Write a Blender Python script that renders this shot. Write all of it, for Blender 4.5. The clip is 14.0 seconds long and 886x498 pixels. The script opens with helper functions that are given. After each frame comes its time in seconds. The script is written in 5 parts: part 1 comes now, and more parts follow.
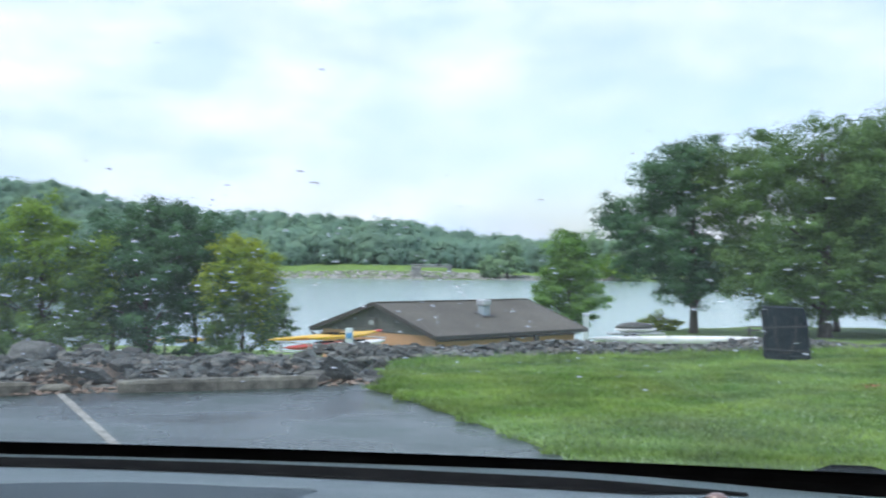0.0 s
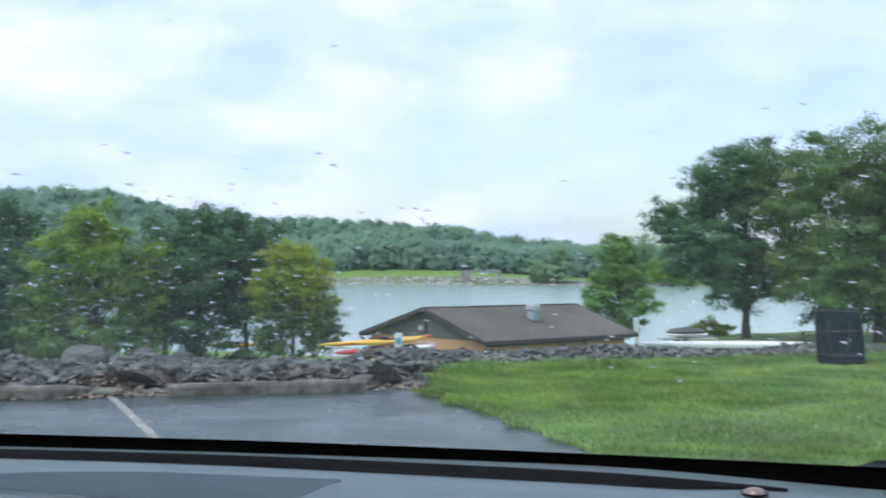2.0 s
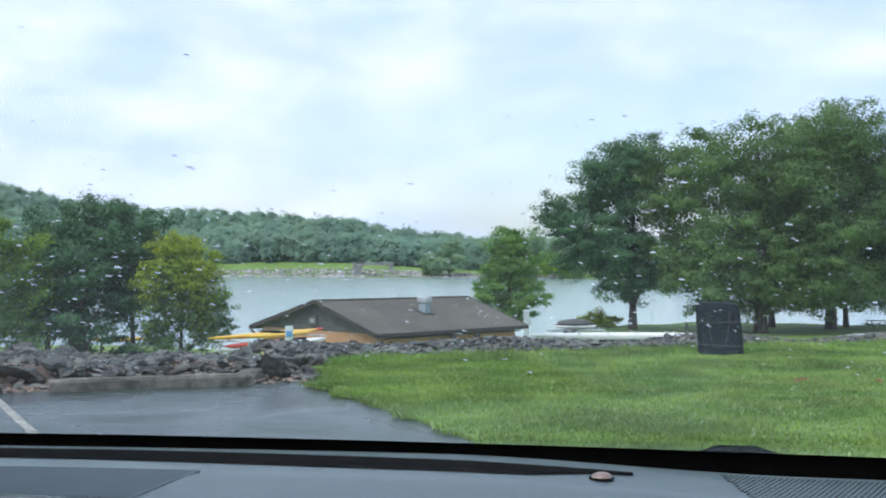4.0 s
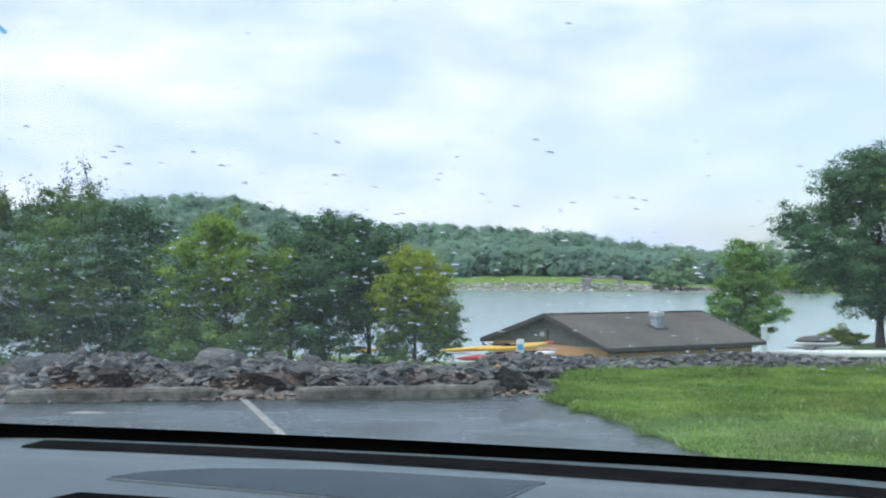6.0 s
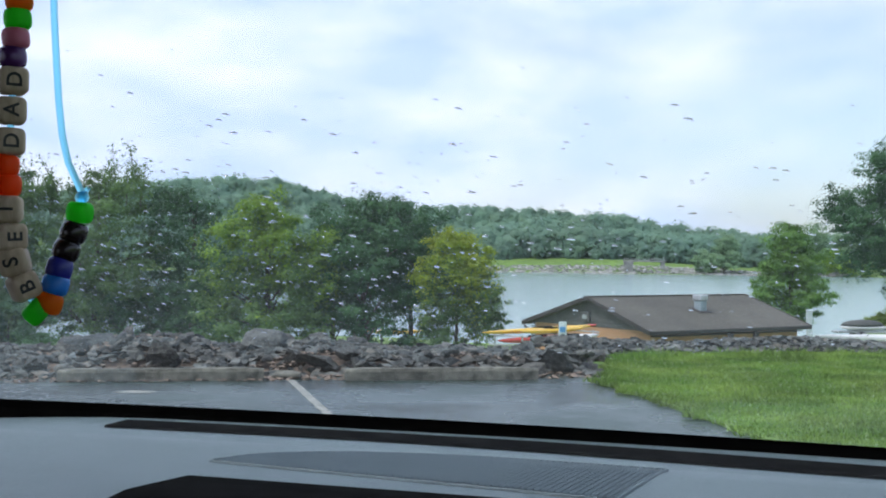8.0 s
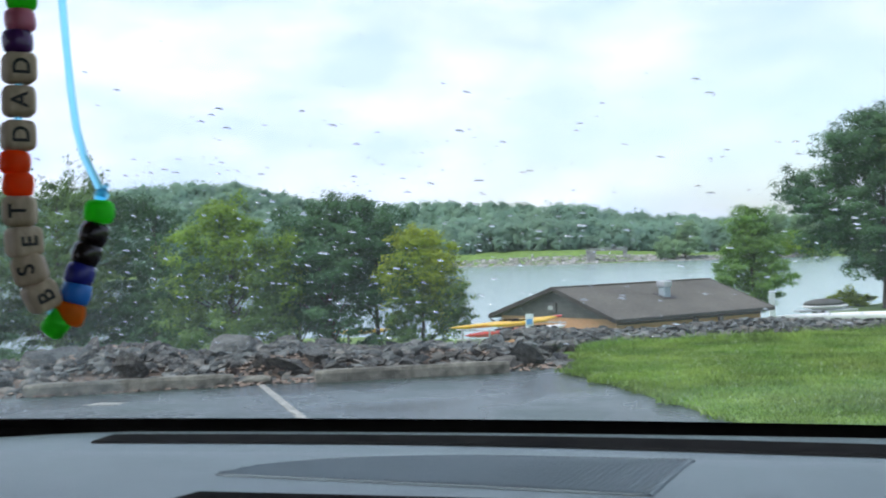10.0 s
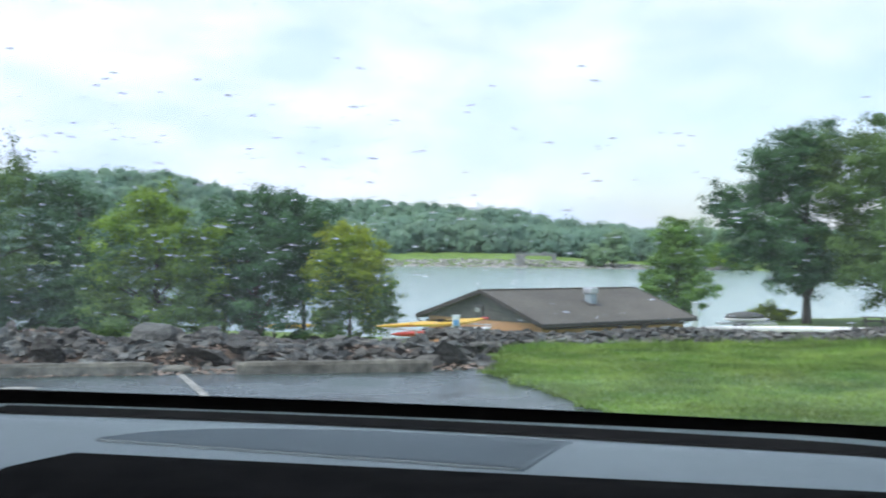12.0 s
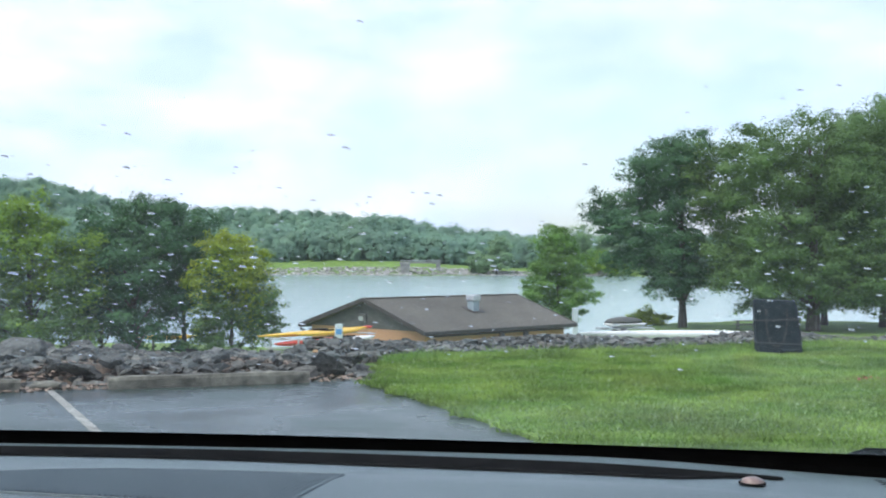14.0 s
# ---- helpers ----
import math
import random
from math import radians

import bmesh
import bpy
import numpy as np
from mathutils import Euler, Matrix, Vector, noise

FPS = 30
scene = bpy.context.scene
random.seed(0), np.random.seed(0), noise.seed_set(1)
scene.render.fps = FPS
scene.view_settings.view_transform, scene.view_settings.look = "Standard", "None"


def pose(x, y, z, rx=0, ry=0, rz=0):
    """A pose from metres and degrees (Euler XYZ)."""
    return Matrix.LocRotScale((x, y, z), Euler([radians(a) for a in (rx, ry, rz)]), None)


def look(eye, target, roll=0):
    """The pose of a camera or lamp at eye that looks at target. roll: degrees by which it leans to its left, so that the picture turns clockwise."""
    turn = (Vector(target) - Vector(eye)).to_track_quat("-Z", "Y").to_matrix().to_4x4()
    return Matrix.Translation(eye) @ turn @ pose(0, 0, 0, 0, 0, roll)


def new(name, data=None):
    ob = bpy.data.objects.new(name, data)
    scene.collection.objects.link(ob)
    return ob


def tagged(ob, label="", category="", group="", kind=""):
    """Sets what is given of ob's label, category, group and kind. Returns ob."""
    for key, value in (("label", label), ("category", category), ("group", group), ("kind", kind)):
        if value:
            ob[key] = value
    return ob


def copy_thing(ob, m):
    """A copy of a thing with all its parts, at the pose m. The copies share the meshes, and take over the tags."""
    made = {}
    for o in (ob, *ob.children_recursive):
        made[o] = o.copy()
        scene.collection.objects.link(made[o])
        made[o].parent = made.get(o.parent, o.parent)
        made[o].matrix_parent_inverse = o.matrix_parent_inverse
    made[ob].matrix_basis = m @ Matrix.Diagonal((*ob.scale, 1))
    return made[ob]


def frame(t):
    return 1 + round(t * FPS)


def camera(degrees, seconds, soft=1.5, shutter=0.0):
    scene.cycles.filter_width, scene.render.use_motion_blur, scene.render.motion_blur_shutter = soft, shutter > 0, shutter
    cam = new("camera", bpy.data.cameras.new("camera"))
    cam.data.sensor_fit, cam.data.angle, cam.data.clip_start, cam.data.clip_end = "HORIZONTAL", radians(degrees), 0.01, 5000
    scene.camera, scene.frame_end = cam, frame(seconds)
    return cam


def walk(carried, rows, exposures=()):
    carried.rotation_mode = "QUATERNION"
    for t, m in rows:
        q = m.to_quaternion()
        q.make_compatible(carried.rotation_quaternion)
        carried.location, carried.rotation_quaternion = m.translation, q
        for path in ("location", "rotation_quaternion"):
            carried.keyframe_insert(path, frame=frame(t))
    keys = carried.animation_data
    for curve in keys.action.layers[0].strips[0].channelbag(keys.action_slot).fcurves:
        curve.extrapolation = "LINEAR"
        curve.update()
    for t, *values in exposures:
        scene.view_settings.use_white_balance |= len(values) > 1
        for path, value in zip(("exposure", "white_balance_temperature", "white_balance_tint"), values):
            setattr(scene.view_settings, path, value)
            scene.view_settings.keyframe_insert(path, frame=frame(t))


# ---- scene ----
cam = camera(42.7, 14.0, soft=1.9, shutter=0.5)
PATH = [
    (0, (-0.0780, 0.4131, 1.1864), (-0.0776, 2.4129, 1.2129), 0.48),
    (0.5, (-0.0885, 0.4349, 1.1799), (-0.1840, 2.4324, 1.2104), 0.81),
    (1, (-0.0796, 0.4196, 1.1779), (-0.1306, 2.4187, 1.2118), 1.43),
    (1.5, (-0.0778, 0.4117, 1.1794), (-0.2084, 2.4070, 1.2194), 1.00),
    (2, (-0.0607, 0.4287, 1.1730), (-0.1473, 2.4266, 1.2084), 0.29),
    (2.5, (-0.0302, 0.3936, 1.1756), (0.0810, 2.3903, 1.2018), 0.30),
    (5, (-0.0470, 0.3898, 1.1770), (0.0267, 2.3883, 1.2001), 0.45),
    (5.5, (-0.0890, 0.3868, 1.1768), (-0.2854, 2.3766, 1.2201), 0.06),
    (6, (-0.1218, 0.4541, 1.1642), (-0.4191, 2.4314, 1.2093), 0.39),
    (6.5, (-0.1472, 0.4541, 1.1629), (-0.5073, 2.4211, 1.1975), 0.89),
    (7, (-0.1746, 0.4756, 1.1567), (-0.5673, 2.4367, 1.1543), 0.76),
    (7.5, (-0.1786, 0.4821, 1.1611), (-0.5858, 2.4402, 1.1617), -0.97),
    (7.7, (-0.1764, 0.4828, 1.1595), (-0.5484, 2.4479, 1.1736), 0.57),
    (9.8, (-0.1890, 0.4970, 1.1590), (-0.4960, 2.4730, 1.1590), -1.00),
    (10, (-0.2101, 0.5104, 1.1571), (-0.5143, 2.4871, 1.1637), -1.89),
    (10.5, (-0.2518, 0.5429, 1.1595), (-0.4435, 2.5335, 1.1879), -3.41),
    (11, (-0.2617, 0.5436, 1.1517), (-0.5009, 2.5291, 1.1713), -1.56),
    (11.5, (-0.2470, 0.5260, 1.1400), (-0.5607, 2.5011, 1.1605), -0.21),
    (12, (-0.1843, 0.5034, 1.1433), (-0.3669, 2.4951, 1.1476), 0.60),
    (12.5, (-0.1492, 0.4761, 1.1648), (-0.2489, 2.4734, 1.1927), 0.16),
    (13, (-0.1277, 0.4744, 1.1666), (-0.1750, 2.4737, 1.1908), 0.72),
    (13.5, (-0.1186, 0.4633, 1.1699), (-0.1394, 2.4631, 1.1899), 0.44),
    (14, (-0.1077, 0.4518, 1.1703), (-0.0871, 2.4516, 1.1897), 0.20),
]
walk(cam, [(t, look(eye, target, roll)) for t, eye, target, roll in PATH],
     [(0, 0.08, 6300, 13.2), (1, 0.03, 6300, 13.2), (2.5, 0.0, 6300, 13.2), (5, 0.0, 6350, 13.2), (6.5, -0.05, 6350, 13.2), (7.5, -0.1, 6350, 13.2), (9.8, 0.1, 6450, 13.2), (11, 0.12, 6480, 13.2), (12.5, 0.13, 6480, 13.2), (14, 0.16, 6450, 13.2)])

# ---------------------------------------------------------------- light
W = bpy.data.worlds.new("overcast_sky")
scene.world = W
W.use_nodes = True
wn, wl = W.node_tree.nodes, W.node_tree.links
wn.clear()
w_out = wn.new("ShaderNodeOutputWorld")
w_bg = wn.new("ShaderNodeBackground")
w_bg.inputs["Strength"].default_value = 0.1
w_sky = wn.new("ShaderNodeTexSky")
w_sky.sky_type = "NISHITA"
w_sky.sun_disc = False
w_sky.sun_elevation = radians(52)
w_sky.sun_rotation = radians(232)
w_sky.air_density, w_sky.dust_density, w_sky.ozone_density = 1.0, 1.5, 1.5
w_tc = wn.new("ShaderNodeTexCoord")
w_map = wn.new("ShaderNodeMapping")
w_map.inputs["Scale"].default_value = (1.0, 1.0, 2.6)
w_map.inputs["Location"].default_value = (0.35, 0.1, 0.42)
w_n1 = wn.new("ShaderNodeTexNoise")
w_n1.inputs["Scale"].default_value = 2.3
w_n1.inputs["Detail"].default_value = 4.0
w_n1.inputs["Roughness"].default_value = 0.48
w_n1.inputs["Distortion"].default_value = 0.35
w_r1 = wn.new("ShaderNodeValToRGB")
w_r1.color_ramp.elements[0].position, w_r1.color_ramp.elements[1].position = 0.39, 0.56
w_r1.color_ramp.elements[0].color = (0.3, 0.3, 0.3, 1)
w_n2 = wn.new("ShaderNodeTexNoise")
w_n2.inputs["Scale"].default_value = 5.5
w_n2.inputs["Detail"].default_value = 5.0
w_r2 = wn.new("ShaderNodeValToRGB")
w_r2.color_ramp.elements[0].position, w_r2.color_ramp.elements[1].position = 0.36, 0.62
w_r2.color_ramp.elements[0].color = (7.2, 9.1, 12.9, 1)
w_r2.color_ramp.elements[1].color = (11.3, 12.0, 13.7, 1)
w_gain = wn.new("ShaderNodeVectorMath")
w_gain.operation = "MULTIPLY"
w_gain.inputs[1].default_value = (2.0, 2.0, 2.0)
w_mix = wn.new("ShaderNodeMix")
w_mix.data_type = "RGBA"
wl.new(w_tc.outputs["Generated"], w_map.inputs["Vector"])
wl.new(w_map.outputs["Vector"], w_n1.inputs["Vector"])
wl.new(w_map.outputs["Vector"], w_n2.inputs["Vector"])
wl.new(w_n1.outputs["Fac"], w_r1.inputs["Fac"])
wl.new(w_n2.outputs["Fac"], w_r2.inputs["Fac"])
wl.new(w_sky.outputs["Color"], w_gain.inputs[0])
wl.new(w_r1.outputs["Color"], w_mix.inputs["Factor"])
wl.new(w_gain.outputs["Vector"], w_mix.inputs["A"])
wl.new(w_r2.outputs["Color"], w_mix.inputs["B"])
wl.new(w_mix.outputs["Result"], w_bg.inputs["Color"])
wl.new(w_bg.outputs["Background"], w_out.inputs["Surface"])

sun = new("sun", bpy.data.lights.new("sun", "SUN"))
sun.data.energy, sun.data.angle, sun.data.color = 2.8, radians(38), (1.0, 0.96, 0.9)
sun.matrix_world = look((-28, -22, 60), (0, 0, 0))


# ---------------------------------------------------------------- materials
def surface(name, c1, c2, scale=5.0, rough=0.7, bump=0.2, metal=0.0, big=0.35, big_scale=0.6, rough_var=0.0, per_object=0.0, per_island=0.0,
            translucent=0.0, spec=0.5, bump_scale=None, bump_dist=0.02, stretch=(1, 1, 1), tint=None):
    """A surface with grain at one scale, stains at a larger one, and relief."""
    m = bpy.data.materials.new(name)
    m.use_nodes = True
    n, l = m.node_tree.nodes, m.node_tree.links
    p = n["Principled BSDF"]
    out = n["Material Output"]
    tc = n.new("ShaderNodeTexCoord")
    mp = n.new("ShaderNodeMapping")
    mp.inputs["Scale"].default_value = stretch
    l.new(tc.outputs["Object"], mp.inputs["Vector"])
    a = n.new("ShaderNodeTexNoise")
    a.inputs["Scale"].default_value, a.inputs["Detail"].default_value = scale, 6
    b = n.new("ShaderNodeTexNoise")
    b.inputs["Scale"].default_value, b.inputs["Detail"].default_value = big_scale, 4
    for k in (a, b):
        l.new(mp.outputs["Vector"], k.inputs["Vector"])
    ra = n.new("ShaderNodeMapRange")
    ra.inputs["From Min"].default_value, ra.inputs["From Max"].default_value = 0.3, 0.7
    l.new(a.outputs["Fac"], ra.inputs["Value"])
    mix = n.new("ShaderNodeMix")
    mix.data_type = "RGBA"
    mix.inputs["A"].default_value, mix.inputs["B"].default_value = (*c1, 1), (*c2, 1)
    l.new(ra.outputs["Result"], mix.inputs["Factor"])
    rb = n.new("ShaderNodeMapRange")
    rb.inputs["From Min"].default_value, rb.inputs["From Max"].default_value = 0.3, 0.7
    rb.inputs["To Min"].default_value, rb.inputs["To Max"].default_value = 1 - big, 1 + big * 0.6
    l.new(b.outputs["Fac"], rb.inputs["Value"])
    value = rb.outputs["Result"]
    for amount, source in ((per_object, "object"), (per_island, "island")):
        if amount:
            if source == "object":
                r = n.new("ShaderNodeObjectInfo").outputs["Random"]
            else:
                r = n.new("ShaderNodeNewGeometry").outputs["Random Per Island"]
            rr = n.new("ShaderNodeMapRange")
            rr.inputs["To Min"].default_value, rr.inputs["To Max"].default_value = 1 - amount, 1 + amount
            l.new(r, rr.inputs["Value"])
            mu = n.new("ShaderNodeMath")
            mu.operation = "MULTIPLY"
            l.new(value, mu.inputs[0])
            l.new(rr.outputs["Result"], mu.inputs[1])
            value = mu.outputs[0]
    vm = n.new("ShaderNodeVectorMath")
    vm.operation = "SCALE"
    l.new(mix.outputs["Result"], vm.inputs[0])
    l.new(value, vm.inputs["Scale"])
    if tint:                               # some pieces lean towards another hue
        geo = n.new("ShaderNodeObjectInfo" if per_object else "ShaderNodeNewGeometry")
        wn_ = n.new("ShaderNodeTexWhiteNoise")
        wn_.noise_dimensions = "1D"
        l.new(geo.outputs["Random" if per_object else "Random Per Island"], wn_.inputs["W"])
        hue = n.new("ShaderNodeMix")
        hue.data_type = "RGBA"
        hue.inputs["A"].default_value, hue.inputs["B"].default_value = (1, 1, 1, 1), (*tint, 1)
        l.new(wn_.outputs["Value"], hue.inputs["Factor"])
        tm = n.new("ShaderNodeVectorMath")
        tm.operation = "MULTIPLY"
        l.new(vm.outputs["Vector"], tm.inputs[0])
        l.new(hue.outputs["Result"], tm.inputs[1])
        vm = tm
    l.new(vm.outputs["Vector"], p.inputs["Base Color"])
    p.inputs["Roughness"].default_value = rough
    p.inputs["Metallic"].default_value = metal
    p.inputs["Specular IOR Level"].default_value = spec
    if rough_var:
        rv = n.new("ShaderNodeMapRange")
        rv.inputs["From Min"].default_value, rv.inputs["From Max"].default_value = 0.35, 0.65
        rv.inputs["To Min"].default_value, rv.inputs["To Max"].default_value = rough - rough_var, rough + rough_var
        l.new(b.outputs["Fac"], rv.inputs["Value"])
        l.new(rv.outputs["Result"], p.inputs["Roughness"])
    if bump:
        bn = n.new("ShaderNodeBump")
        bn.inputs["Strength"].default_value = bump
        bn.inputs["Distance"].default_value = bump_dist
        src = a
        if bump_scale:
            src = n.new("ShaderNodeTexNoise")
            src.inputs["Scale"].default_value, src.inputs["Detail"].default_value = bump_scale, 3
            l.new(mp.outputs["Vector"], src.inputs["Vector"])
        l.new(src.outputs["Fac"], bn.inputs["Height"])
        l.new(bn.outputs["Normal"], p.inputs["Normal"])
    if translucent:
        tr = n.new("ShaderNodeBsdfTranslucent")
        l.new(vm.outputs["Vector"], tr.inputs["Color"])
        ms = n.new("ShaderNodeMixShader")
        ms.inputs["Fac"].default_value = translucent
        l.new(p.outputs["BSDF"], ms.inputs[1])
        l.new(tr.outputs["BSDF"], ms.inputs[2])
        l.new(ms.outputs["Shader"], out.inputs["Surface"])
    return m


def clear(name, ior, tint=(1, 1, 1), rough=0.0):
    m = bpy.data.materials.new(name)
    m.use_nodes = True
    p = m.node_tree.nodes["Principled BSDF"]
    p.inputs["Base Color"].default_value = (*tint, 1)
    p.inputs["Transmission Weight"].default_value = 1.0
    p.inputs["IOR"].default_value = ior
    p.inputs["Roughness"].default_value = rough
    return m


M_GRASS = surface("lawn_soil", (0.09, 0.185, 0.03), (0.18, 0.28, 0.055), 3.0, 0.9, 0.5, big=0.35, big_scale=0.35)
M_BLADE = surface("grass_blade", (0.115, 0.245, 0.035), (0.285, 0.405, 0.085), 1.3, 0.55, 0, big=0.45, big_scale=0.9, per_island=0.45, translucent=0.4)
M_WEED = surface("pale_weed_leaf", (0.22, 0.36, 0.13), (0.42, 0.52, 0.28), 2.0, 0.5, 0, big=0.2, per_island=0.35, translucent=0.3)
M_ASPHALT = surface("wet_asphalt", (0.030, 0.048, 0.043), (0.055, 0.086, 0.076), 60, 0.27, 0.3, big=0.4, big_scale=0.8, rough_var=0.17, bump_scale=140)
M_CONCRETE = surface("weathered_concrete", (0.075, 0.077, 0.060), (0.190, 0.186, 0.150), 12, 0.9, 0.5, big=0.55, big_scale=3)
M_PAINT = surface("worn_road_paint", (0.15, 0.155, 0.14), (0.40, 0.41, 0.37), 14, 0.8, 0.2, big=0.35, big_scale=5)
M_ROCK = surface("grey_limestone", (0.036, 0.045, 0.044), (0.120, 0.140, 0.135), 9, 0.85, 1.0, big=0.45, big_scale=3.0, per_object=0.35, bump_dist=0.06, tint=(1.17, 0.97, 0.85))
M_ROCKS = surface("grey_limestone_rubble", (0.046, 0.056, 0.054), (0.148, 0.168, 0.162), 9, 0.85, 1.0, big=0.4, big_scale=1.2, per_island=0.5, bump_dist=0.06, tint=(1.17, 0.97, 0.85))
M_LITTER = surface("dead_leaves", (0.14, 0.105, 0.080), (0.27, 0.21, 0.16), 8, 0.9, 0.2, per_island=0.4)
M_BARK = surface("bark", (0.05, 0.042, 0.035), (0.13, 0.11, 0.09), 6, 0.95, 0.8, stretch=(1, 1, 0.25))
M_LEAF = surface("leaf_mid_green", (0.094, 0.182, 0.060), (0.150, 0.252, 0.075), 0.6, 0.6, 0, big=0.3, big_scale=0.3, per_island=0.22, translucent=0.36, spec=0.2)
M_LEAF_DARK = surface("leaf_dark_green", (0.048, 0.122, 0.058), (0.084, 0.178, 0.070), 0.6, 0.6, 0, big=0.3, big_scale=0.3, per_island=0.22, translucent=0.28, spec=0.2)
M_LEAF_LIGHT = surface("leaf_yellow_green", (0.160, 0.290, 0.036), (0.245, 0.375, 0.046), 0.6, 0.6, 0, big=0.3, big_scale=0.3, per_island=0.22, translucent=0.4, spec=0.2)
# the air's haze over the lake is mixed into this leaf colour
M_FOREST_HAZE = surface("far_forest_leaves_hazed", (0.19, 0.325, 0.255), (0.285, 0.43, 0.29), 0.07, 0.8, 0, big=0.28, big_scale=0.03, per_island=0.05, translucent=0.5, spec=0.05)
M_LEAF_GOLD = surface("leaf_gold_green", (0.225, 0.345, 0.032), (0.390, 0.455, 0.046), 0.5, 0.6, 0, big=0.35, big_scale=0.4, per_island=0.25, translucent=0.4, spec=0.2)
# far-bank leaves, paled and greyed in the colour to stand for haze
M_LEAF_HAZE = surface("leaf_far_green_hazed", (0.24, 0.38, 0.22), (0.31, 0.46, 0.25), 0.2, 0.8, 0, big=0.2, big_scale=0.1, per_island=0.15, translucent=0.4, spec=0.05)
M_RIPRAP = surface("pale_riprap", (0.22, 0.22, 0.21), (0.45, 0.44, 0.42), 1.0, 0.9, 0.3, big=0.2, per_island=0.4)
M_LEAF_FRESH = surface("leaf_fresh_green", (0.125, 0.275, 0.06), (0.21, 0.37, 0.08), 0.6, 0.6, 0, big=0.3, big_scale=0.25, per_island=0.3, translucent=0.4, spec=0.25)
M_PIER = surface("dark_stained_concrete", (0.19, 0.195, 0.185), (0.30, 0.30, 0.285), 1.0, 0.9, 0.2)
M_SHINGLE = surface("asphalt_shingle", (0.086, 0.081, 0.066), (0.138, 0.129, 0.106), 9, 0.9, 0.4, big=0.2, big_scale=0.5, stretch=(1, 1, 1))
M_SIDING = surface("grey_siding", (0.10, 0.098, 0.095), (0.14, 0.136, 0.13), 3, 0.75, 0.1, big=0.15)
M_TAN = surface("tan_brick_wall", (0.42, 0.23, 0.12), (0.54, 0.31, 0.17), 9, 0.85, 0.3, big=0.15)
M_FASCIA = surface("dark_brown_fascia", (0.035, 0.03, 0.027), (0.06, 0.05, 0.045), 6, 0.6, 0.1)
M_ZINC = surface("galvanised_metal", (0.42, 0.45, 0.47), (0.58, 0.6, 0.62), 6, 0.45, 0.05, metal=0.6)
M_BLUEZINC = surface("bluish_weathered_zinc", (0.26, 0.33, 0.36), (0.38, 0.45, 0.48), 6, 0.6, 0.05, metal=0.2)
M_WHITE = surface("white_gelcoat", (0.74, 0.75, 0.76), (0.84, 0.84, 0.84), 4, 0.3, 0.02, big=0.08)
M_YELLOW = surface("yellow_hull", (0.72, 0.42, 0.02), (0.85, 0.54, 0.04), 4, 0.35, 0.02, big=0.12)
M_RED = surface("red_hull", (0.55, 0.05, 0.04), (0.68, 0.09, 0.06), 4, 0.35, 0.02, big=0.12)
M_BLUE = surface("blue_sign_paint", (0.08, 0.25, 0.5), (0.1, 0.3, 0.58), 4, 0.5, 0.02, big=0.1)
M_PALE = surface("pale_blue_grey_paint", (0.5, 0.58, 0.6), (0.6, 0.67, 0.69), 5, 0.5, 0.05, big=0.1)
M_TARP = surface("grey_tarpaulin", (0.06, 0.065, 0.06), (0.11, 0.115, 0.11), 5, 0.7, 0.5, big=0.25)
M_WOOD = surface("grey_weathered_wood", (0.14, 0.13, 0.12), (0.28, 0.26, 0.24), 9, 0.85, 0.4)
M_BLACK_CLOTH = surface("black_cover_fabric", (0.009, 0.015, 0.018), (0.018, 0.027, 0.031), 20, 0.85, 0.4, big=0.3, big_scale=4, bump_scale=9, spec=0.12)
M_STRAP = surface("grey_webbing", (0.03, 0.034, 0.038), (0.05, 0.054, 0.06), 40, 0.7, 0.2)
M_CORD = surface("beige_cord", (0.07, 0.066, 0.06), (0.12, 0.11, 0.1), 40, 0.8, 0.2)
M_DASH = surface("grey_dash_plastic", (0.063, 0.096, 0.114), (0.073, 0.108, 0.128), 30, 0.5, 0.25, big=0.06, big_scale=4, bump_scale=900, spec=0.45)
M_DASH_DARK = surface("dark_dash_plastic", (0.006, 0.007, 0.008), (0.010, 0.011, 0.012), 40, 0.9, 0.2, big=0.1, bump_scale=900, spec=0.0)
M_GRILLE = surface("grille_plastic", (0.060, 0.090, 0.106), (0.070, 0.100, 0.118), 40, 0.5, 0.05, big=0.06)
M_FRIT = surface("black_frit", (0.002, 0.002, 0.002), (0.004, 0.004, 0.004), 40, 0.9, 0.0, spec=0.0)
M_LINER = surface("grey_headliner", (0.25, 0.25, 0.25), (0.32, 0.32, 0.31), 60, 0.95, 0.3)
M_CARPAINT = surface("silver_car_paint", (0.3, 0.31, 0.33), (0.36, 0.37, 0.39), 3, 0.35, 0.0, metal=0.3, big=0.05)
M_RUBBER = surface("tyre_rubber", (0.02, 0.02, 0.02), (0.035, 0.035, 0.035), 20, 0.85, 0.3)
M_GLASS = clear("windscreen_glass", 1.22, (0.97, 1.0, 0.99))
def filmed(m, share):
    """Give a clear pane the thin dull film of a used windscreen."""
    n, l = m.node_tree.nodes, m.node_tree.links
    film = n.new("ShaderNodeBsdfTranslucent")
    film.inputs["Color"].default_value = (0.85, 0.9, 0.9, 1)
    ms = n.new("ShaderNodeMixShader")
    ms.inputs["Fac"].default_value = share
    l.new(n["Principled BSDF"].outputs["BSDF"], ms.inputs[1])
    l.new(film.outputs["BSDF"], ms.inputs[2])
    l.new(ms.outputs["Shader"], n["Material Output"].inputs["Surface"])


filmed(M_GLASS, 0.004)
M_WATERDROP = clear("rain_water", 1.33)


